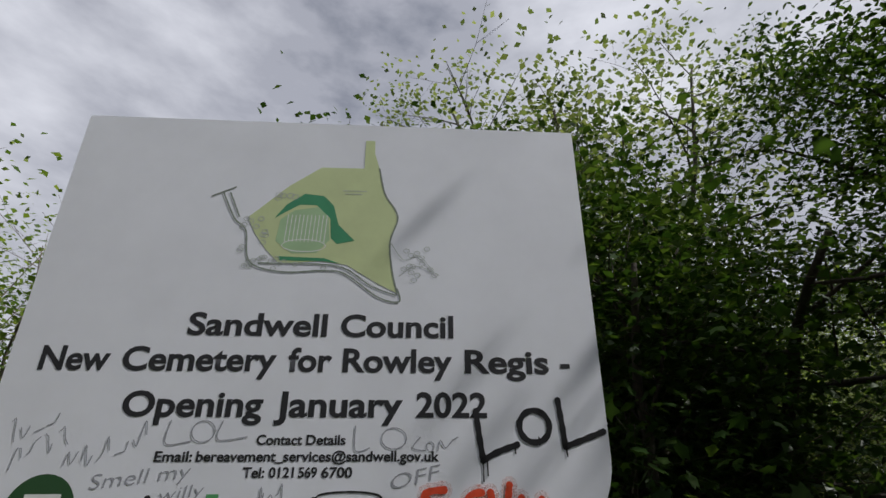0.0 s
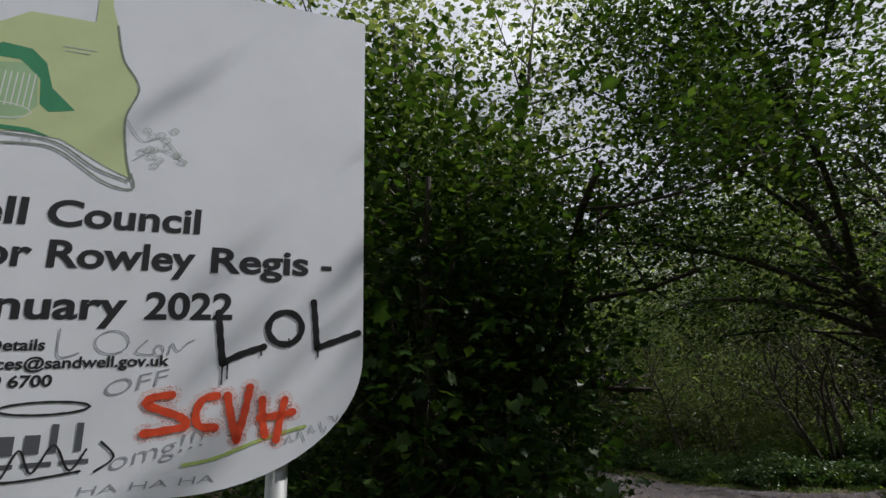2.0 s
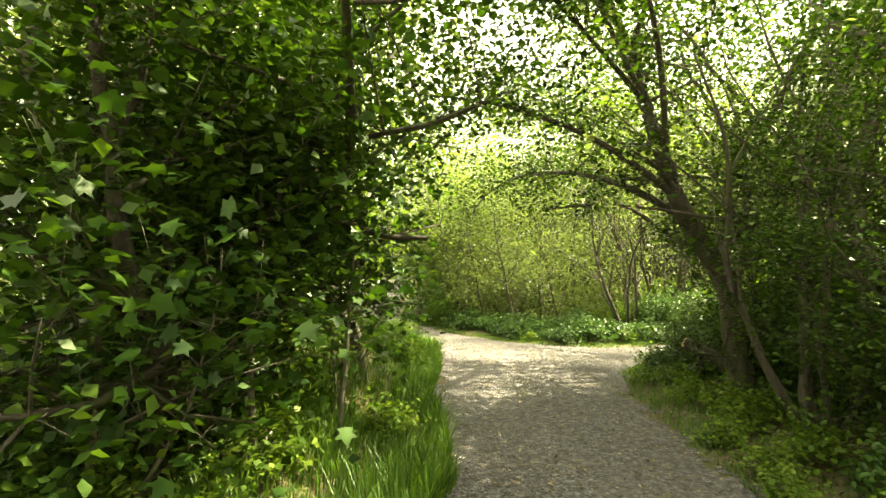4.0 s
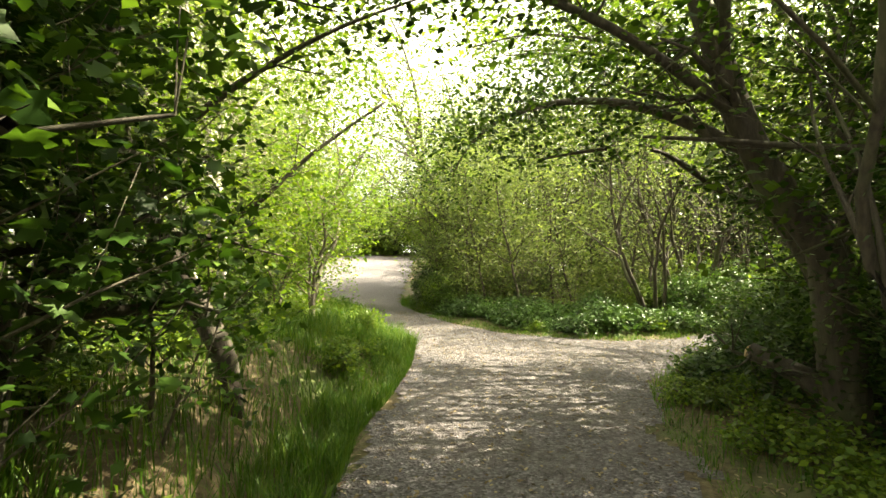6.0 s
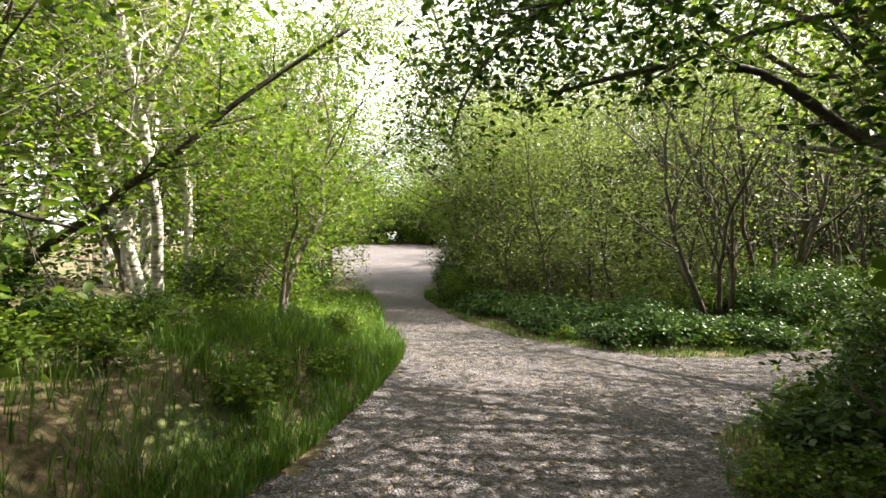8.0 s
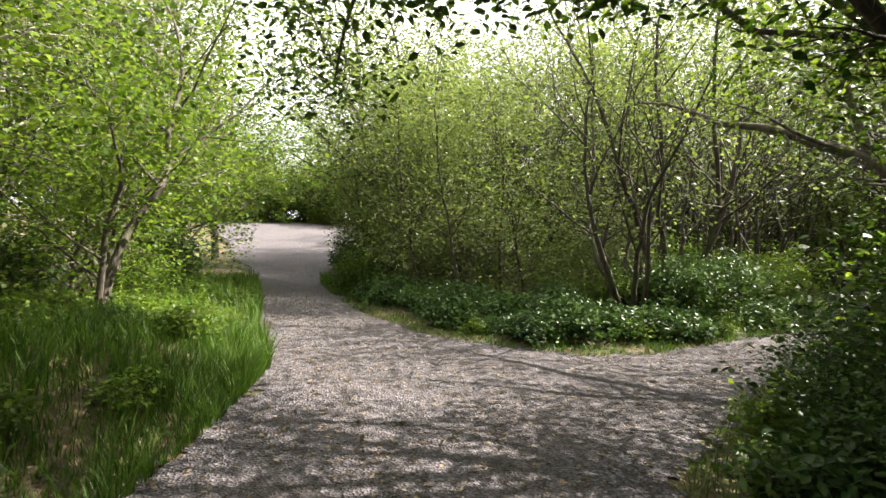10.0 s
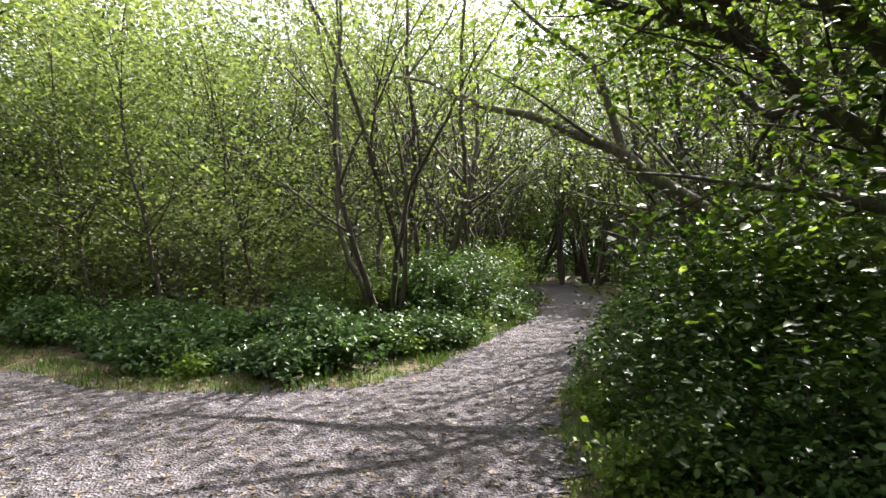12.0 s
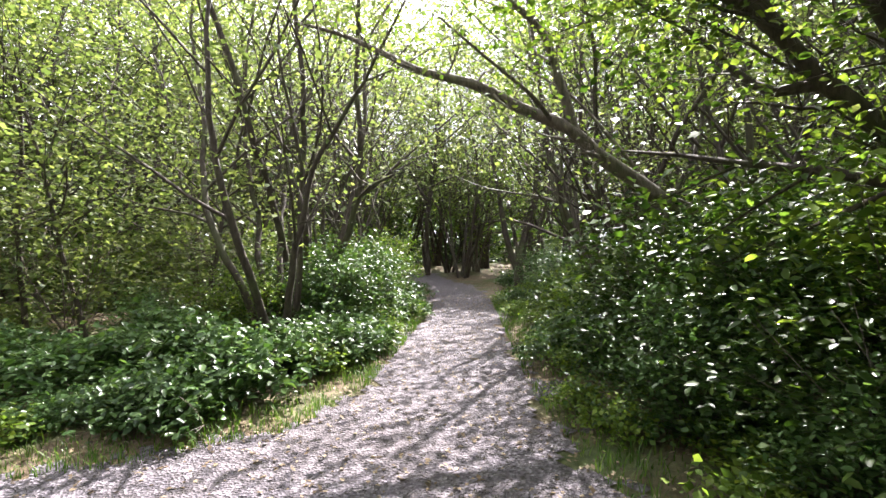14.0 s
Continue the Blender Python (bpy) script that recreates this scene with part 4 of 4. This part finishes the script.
def panel():
    left, right, top, low, r = -1.22, 1.22, 3.30, 1.275, 0.45
    rim = [(left, top), (right, top)]
    for k in range(15):
        a = math.pi / 2 * k / 14
        rim.append((right - 0.62 + 0.62 * math.cos(a), low + r - r * math.sin(a)))
    for k in range(15):
        a = math.pi / 2 * k / 14
        rim.append((left + 0.62 - 0.62 * math.sin(a), low + r - r * math.cos(a)))
    bm = bmesh.new()
    front = [bm.verts.new((x, 0.0, z)) for x, z in rim]
    back = [bm.verts.new((x, 0.018, z)) for x, z in rim]
    bm.faces.new(front)
    bm.faces.new(back[::-1])
    for k in range(len(rim)):
        j = (k + 1) % len(rim)
        bm.faces.new((front[j], front[k], back[k], back[j]))
    bmesh.ops.recalc_face_normals(bm, faces=bm.faces)
    me = bpy.data.meshes.new("panel")
    bm.to_mesh(me)
    bm.free()
    me.materials.append(PANEL)
    return me


face = child("panel", panel(), board, "scuffed white panel with rounded lower corners")
for x in (-0.86, 0.91):
    w = Wood()
    w.tube([Vector((x, 0.06, -0.3)), Vector((x, 0.06, 3.2))], [0.04, 0.04], 16)
    child("post", w.mesh("post", STEEL), board, "grey steel post")
    for z in (1.6, 2.3, 3.0):
        w = Wood()
        w.tube([Vector((x, 0.06, z - 0.025)), Vector((x, 0.06, z + 0.025))], [0.046, 0.046], 16)
        child("clamp", w.mesh("clamp", STEEL), board)


def line_of_text(text, x0, x1, z0, cap, weight=0.026, lean=0.0, ink=None, part_name="printed_word", slope=0.0):
    """One printed word between x0 and x1, on the base line z0, with capitals of height cap."""
    cu = bpy.data.curves.new("lettering", "FONT")
    cu.body, cu.size, cu.offset, cu.shear = text, 1.0, weight, lean
    cu.resolution_u = 4
    tmp = new("lettering_source", cu)
    bpy.context.view_layer.update()
    me = bpy.data.meshes.new_from_object(tmp.evaluated_get(bpy.context.evaluated_depsgraph_get()))
    bpy.data.objects.remove(tmp)
    co = np.empty(len(me.vertices) * 3)
    me.vertices.foreach_get("co", co)
    co = co.reshape(-1, 3)
    lo, hi = co[:, 0].min(), co[:, 0].max()
    out = np.stack([x0 + (co[:, 0] - lo) / (hi - lo) * (x1 - x0), np.full(len(co), -0.0009), z0 + co[:, 1] * cap / 0.72 + slope * (co[:, 0] - lo) / (hi - lo)], 1)
    me.vertices.foreach_set("co", out.ravel())
    me.materials.clear()
    me.materials.append(ink or INK)
    me.update()
    return child(part_name, me, face, "handwriting in grey marker" if ink else "bold black printed lettering")


WORDS = [
    ("Sandwell", -0.54, 0.042, 2.203, 0.098),
    ("Council", 0.1, 0.586, 2.203, 0.098),
    ("New", -1.096, -0.823, 2.055, 0.098),
    ("Cemetery", -0.773, -0.154, 2.055, 0.098),
    ("for", -0.105, 0.075, 2.055, 0.098),
    ("Rowley", 0.12, 0.58, 2.055, 0.098),
    ("Regis", 0.634, 0.995, 2.055, 0.098),
    ("Opening", -0.731, -0.185, 1.877, 0.098),
    ("January", -0.137, 0.376, 1.877, 0.098),
    ("2022", 0.431, 0.722, 1.877, 0.098),
    ("Contact", -0.191, -0.015, 1.772, 0.037),
    ("Details", 0.001, 0.155, 1.772, 0.037),
    ("Email:", -0.566, -0.425, 1.712, 0.037),
    ("bereavement_services@sandwell.gov.uk", -0.41, 0.526, 1.712, 0.037),
    ("Tel:", -0.227, -0.145, 1.655, 0.037),
    ("0121", -0.128, -0.034, 1.655, 0.037),
    ("569", -0.017, 0.054, 1.655, 0.037),
    ("6700", 0.071, 0.189, 1.655, 0.037),
    ("-", 1.045, 1.087, 2.055, 0.098),
]
for row in WORDS:
    line_of_text(*row)


def ribbon(strokes, wide, y=-0.004):
    """Hand-drawn strokes with rounded ends, as flat bands."""
    y *= 0.3
    verts, faces = [], []
    for stroke in strokes:
        line = smooth_line([(x, 0, z) for x, z in stroke], 0.012)
        for i, p in enumerate(line):
            d = (line[min(i + 1, len(line) - 1)] - line[max(i - 1, 0)]).normalized()
            s = Vector((-d.z, 0, d.x)) * wide * (0.5 + 0.06 * math.sin(i * 1.7))
            verts += [(p.x - s.x, y, p.z - s.z), (p.x + s.x, y, p.z + s.z)]
            if i:
                q = len(verts)
                faces.append((q - 4, q - 3, q - 1, q - 2))
        for end in (line[0], line[-1]):
            q = len(verts)
            verts += [(end.x + math.cos(a) * wide * 0.55, y - 0.0002, end.z + math.sin(a) * wide * 0.55) for a in np.linspace(0, 2 * math.pi, 11)[:-1]]
            faces.append(tuple(range(q, q + 10)))
    return verts, faces


def scrawl(name, strokes, wide, mat, label, y=-0.004):
    if name in ("graffiti", "pen_scribble", "overspray") and len(strokes) > 1:
        return [scrawl(name, [k], wide, mat, label, y) for k in strokes]
    v, f = ribbon(strokes, wide, y)
    return child(name, mesh_from(name, v, f, mat), face, label)


def ring(cx, cz, rx, rz, a0=0, a1=360, n=14):
    return [(cx + rx * math.cos(radians(a0 + (a1 - a0) * k / n)), cz + rz * math.sin(radians(a0 + (a1 - a0) * k / n))) for k in range(n + 1)]


scrawl("graffiti", [[(0.675, 1.90), (0.685, 1.82), (0.70, 1.715)], [(0.70, 1.715), (0.76, 1.745), (0.84, 1.772)], ring(0.915, 1.842, 0.062, 0.062, 60, 430), [(1.02, 1.945), (1.03, 1.85), (1.037, 1.765)], [(1.037, 1.765), (1.11, 1.79), (1.20, 1.822)]], 0.024, SPRAY_BLACK, "black spray-painted letters LOL", -0.0055)
scrawl("graffiti", [[(0.70, 1.71), (0.701, 1.64)], [(0.717, 1.71), (0.718, 1.66)], [(0.93, 1.80), (0.932, 1.77)], [(1.04, 1.76), (1.042, 1.73)], [(0.83, 1.77), (0.832, 1.74)]], 0.006, SPRAY_BLACK, "thin runs of black paint", -0.0055)
RED = [[(0.545, 1.61), (0.49, 1.605), (0.465, 1.585), (0.51, 1.562), (0.575, 1.535), (0.60, 1.505), (0.53, 1.492), (0.47, 1.487)], [(0.69, 1.60), (0.645, 1.59), (0.625, 1.54), (0.64, 1.50), (0.69, 1.492)], [(0.725, 1.60), (0.745, 1.51), (0.765, 1.445)], [(0.765, 1.445), (0.785, 1.53), (0.80, 1.625)], [(0.845, 1.58), (0.85, 1.50), (0.86, 1.455)], [(0.84, 1.515), (0.90, 1.52), (0.955, 1.53)], [(0.925, 1.575), (0.91, 1.50), (0.90, 1.435)]]
scrawl("graffiti", RED, 0.026, SPRAY_RED, "red spray-painted scrawl", -0.0065)


def mist_material():
    """Fine overspray: specks of red with bare panel between."""
    m, n, l, p = material("red_overspray")
    c = n.new("ShaderNodeTexCoord")
    t = noise_node(n, l, 260, 2, 0.5, c.outputs["Object"])
    r = ramp(n, [(0.40, (0, 0, 0)), (0.75, (0.5, 0.5, 0.5))])
    l.new(t.outputs["Fac"], r.inputs["Fac"])
    l.new(r.outputs["Color"], p.inputs["Alpha"])
    p.inputs["Base Color"].default_value = (0.85, 0.22, 0.12, 1)
    return m


scrawl("overspray", RED, 0.06, mist_material(), "soft red overspray", -0.0045)
scrawl("graffiti", [[(0.60, 1.375), (0.70, 1.39), (0.85, 1.44), (1.0, 1.475)]], 0.012, PEN_GREEN, "green marker underline")
faint = [[(0.19, 1.84), (0.195, 1.75), (0.25, 1.76)], ring(0.345, 1.795, 0.05, 0.04), [(0.45, 1.80), (0.42, 1.76), (0.47, 1.75)], ring(0.49, 1.765, 0.015, 0.018), [(0.52, 1.75), (0.53, 1.79), (0.55, 1.76), (0.58, 1.79), (0.60, 1.80)],
         [(-0.53, 1.86), (-0.535, 1.775), (-0.44, 1.785)], ring(-0.40, 1.82, 0.045, 0.04), [(-0.33, 1.86), (-0.34, 1.79), (-0.23, 1.80)]]
scrawl("pen_scribble", faint, 0.0045, PEN_GREY, "faint grey marker letters")
rng = random.Random(5)


def squiggle(x, z, wide, tall, n, tilt):
    """Handwriting too rough to read."""
    out = []
    for k in range(n):
        a = [(x + wide * (k + rng.random() * 0.2 + q * 0.22) / n, z + tilt * (k + q * 0.2) / n + tall * rng.choice((0.05, 0.4, 0.95)) * rng.uniform(0.8, 1.1)) for q in range(4)]
        out.append(a)
    return out


for row in (("omg!!!", 0.38, 0.66, 1.375, 0.06, 0.06), ("OFF", 0.34, 0.53, 1.61, 0.055, 0.04), ("HA HA HA", 0.30, 0.70, 1.312, 0.026, 0.0), ("Smell my", -0.78, -0.42, 1.615, 0.055, 0.04), ("willy", -0.52, -0.36, 1.575, 0.045, 0.02)):
    line_of_text(*row[:5], -0.012, 0.1, PEN_GREY, "handwriting", row[5])
marks = squiggle(-1.13, 1.76, 0.18, 0.11, 4, 0.10) + squiggle(-1.09, 1.68, 0.2, 0.08, 4, 0.10) + squiggle(-0.90, 1.66, 0.3, 0.09, 5, 0.12) + squiggle(0.93, 1.40, 0.2, 0.05, 5, 0.07) + squiggle(-0.16, 1.575, 0.1, 0.06, 3, 0.0)
scrawl("pen_scribble", marks, 0.004, PEN_GREY, "small scribbled handwriting in grey marker")
scrawl("pen_scribble", [ring(0.18, 1.585, 0.125, 0.02), [(0.05, 1.585), (-0.02, 1.55)], [(-0.06, 1.39), (0.0, 1.48), (0.06, 1.54), (0.05, 1.44), (0.09, 1.38), (0.13, 1.46), (0.17, 1.39), (0.22, 1.47), (0.27, 1.39), (0.31, 1.45)], [(0.0, 1.375), (0.14, 1.37), (0.3, 1.385)], [(0.35, 1.47), (0.39, 1.42), (0.34, 1.38)]], 0.007, INK, "black pen loops over the emblem")
# emblems as plain shapes
flat("emblem", [ring(-0.94, 1.545, 0.125, 0.125, n=28)[:-1]], LOGO_DARK, face, -0.003, "round dark green emblem")
flat("emblem_band", [[(-1.0, 1.578), (-0.87, 1.578), (-0.87, 1.602), (-1.0, 1.602)]], LOGO_WHITE, face, -0.0045)
flat("emblem_square", [[(-0.349, 1.553), (-0.303, 1.553), (-0.303, 1.599), (-0.349, 1.599)]], LOGO_GREEN, face, -0.003, "green square of an emblem")
flat("emblem_square", [[(-0.303, 1.503), (-0.257, 1.503), (-0.257, 1.549), (-0.303, 1.549)]], LOGO_GREEN, face, -0.003, "green square of an emblem")
for k in range(8):
    x = -0.2 + 0.068 * k
    tall_bar = 0.088 if k in (0, 3, 6, 7) else 0.058
    wide_bar = 0.02 if k > 5 else 0.042
    flat("emblem_wordmark", [[(x, 1.447), (x + wide_bar, 1.446), (x + wide_bar, 1.446 + tall_bar), (x, 1.447 + tall_bar)]], WORDMARK, face, -0.0035, "dark grey bar in place of a wordmark letter")
for k in range(5):
    x = -0.16 + 0.1 * k
    flat("emblem_bar", [[(x, 1.408), (x + 0.08, 1.407), (x + 0.08, 1.421), (x, 1.422)]], WORDMARK, face, -0.003)
# thick unreadable brush strokes beside the emblem
scrawl("graffiti", [[(-0.76, 1.57), (-0.72, 1.47), (-0.69, 1.40)], [(-0.69, 1.48), (-0.64, 1.54), (-0.61, 1.43)], [(-0.56, 1.585), (-0.555, 1.49), (-0.54, 1.39)], [(-0.48, 1.56), (-0.54, 1.48), (-0.47, 1.41)], [(-0.43, 1.56), (-0.42, 1.44), (-0.38, 1.42)]], 0.022, SPRAY_BLACK, "thick black brush strokes", -0.0055)

# the printed map
field = [(-0.37, 2.757), (-0.2, 2.93), (-0.056, 3.039), (0.152, 3.041), (0.15, 3.205), (0.196, 3.207), (0.2, 3.13), (0.227, 3.041), (0.26, 2.9), (0.31, 2.82), (0.325, 2.76), (0.294, 2.645), (0.31, 2.5), (0.335, 2.40), (0.25, 2.44), (0.1, 2.53), (-0.02, 2.545), (-0.2, 2.53), (-0.27, 2.60), (-0.33, 2.68)]
flat("map_field", [field], MAP_FIELD, face, -0.003, "pale green printed site plan")
flat("map_wood", [[(-0.25, 2.755), (-0.2, 2.83), (-0.12, 2.89), (-0.03, 2.88), (0.02, 2.83), (0.05, 2.73), (0.13, 2.65), (0.05, 2.632), (0.02, 2.66), (0.01, 2.76), (-0.06, 2.83), (-0.14, 2.83), (-0.2, 2.79)]], MAP_WOOD, face, -0.0042, "dark green printed woodland")
flat("map_plot", [[(-0.22, 2.75), (-0.16, 2.80), (-0.05, 2.82), (0.0, 2.77), (0.015, 2.65), (-0.04, 2.585), (-0.15, 2.58), (-0.23, 2.64)]], MAP_MID, face, -0.0042)
flat("map_wood", [[(-0.21, 2.565), (0.0, 2.56), (0.07, 2.535), (0.0, 2.545), (-0.2, 2.545)]], MAP_WOOD, face, -0.0042)
scrawl("map_grid", [[(x, 2.64), (x + 0.004, 2.775)] for x in np.linspace(-0.19, -0.01, 11)] + [ring(-0.1, 2.62, 0.1, 0.03)], 0.004, LOGO_WHITE, "white plot lines", -0.005)
scrawl("map_outline", [field[7:14], [(-0.5, 2.88), (-0.43, 2.75), (-0.37, 2.69), (-0.33, 2.535), (-0.18, 2.49), (0.0, 2.50), (0.1, 2.485), (0.25, 2.38), (0.345, 2.36), (0.335, 2.42)], [(-0.47, 2.885), (-0.41, 2.76)], [(-0.29, 2.53), (-0.02, 2.53), (0.1, 2.51), (0.22, 2.43), (0.33, 2.39)], [(-0.55, 2.865), (-0.45, 2.915)]], 0.007, MAP_LINE, "dark printed boundary lines", -0.005)
rng = random.Random(8)
soft = [ring(rng.uniform(-0.36, 0.0), rng.uniform(2.50, 2.56), 0.012, 0.01, n=7) for _ in range(16)] + [ring(rng.uniform(-0.4, -0.27), rng.uniform(2.58, 2.76), 0.014, 0.012, n=7) for _ in range(12)] + [ring(rng.uniform(0.36, 0.52), rng.uniform(2.46, 2.62), 0.014, 0.011, n=7) for _ in range(14)] + [ring(rng.uniform(-0.26, -0.1), rng.uniform(2.86, 2.9), 0.016, 0.014, n=7) for _ in range(5)] + [[(0.30, 2.64), (0.36, 2.56), (0.43, 2.58), (0.5, 2.5)], [(0.34, 2.48), (0.42, 2.53), (0.52, 2.49)], [(0.06, 2.912), (0.17, 2.912)], [(0.07, 2.895), (0.15, 2.895)]]
scrawl("map_detail", soft, 0.0035, MAP_LINE_SOFT, "fine grey printed tree symbols", -0.0052)
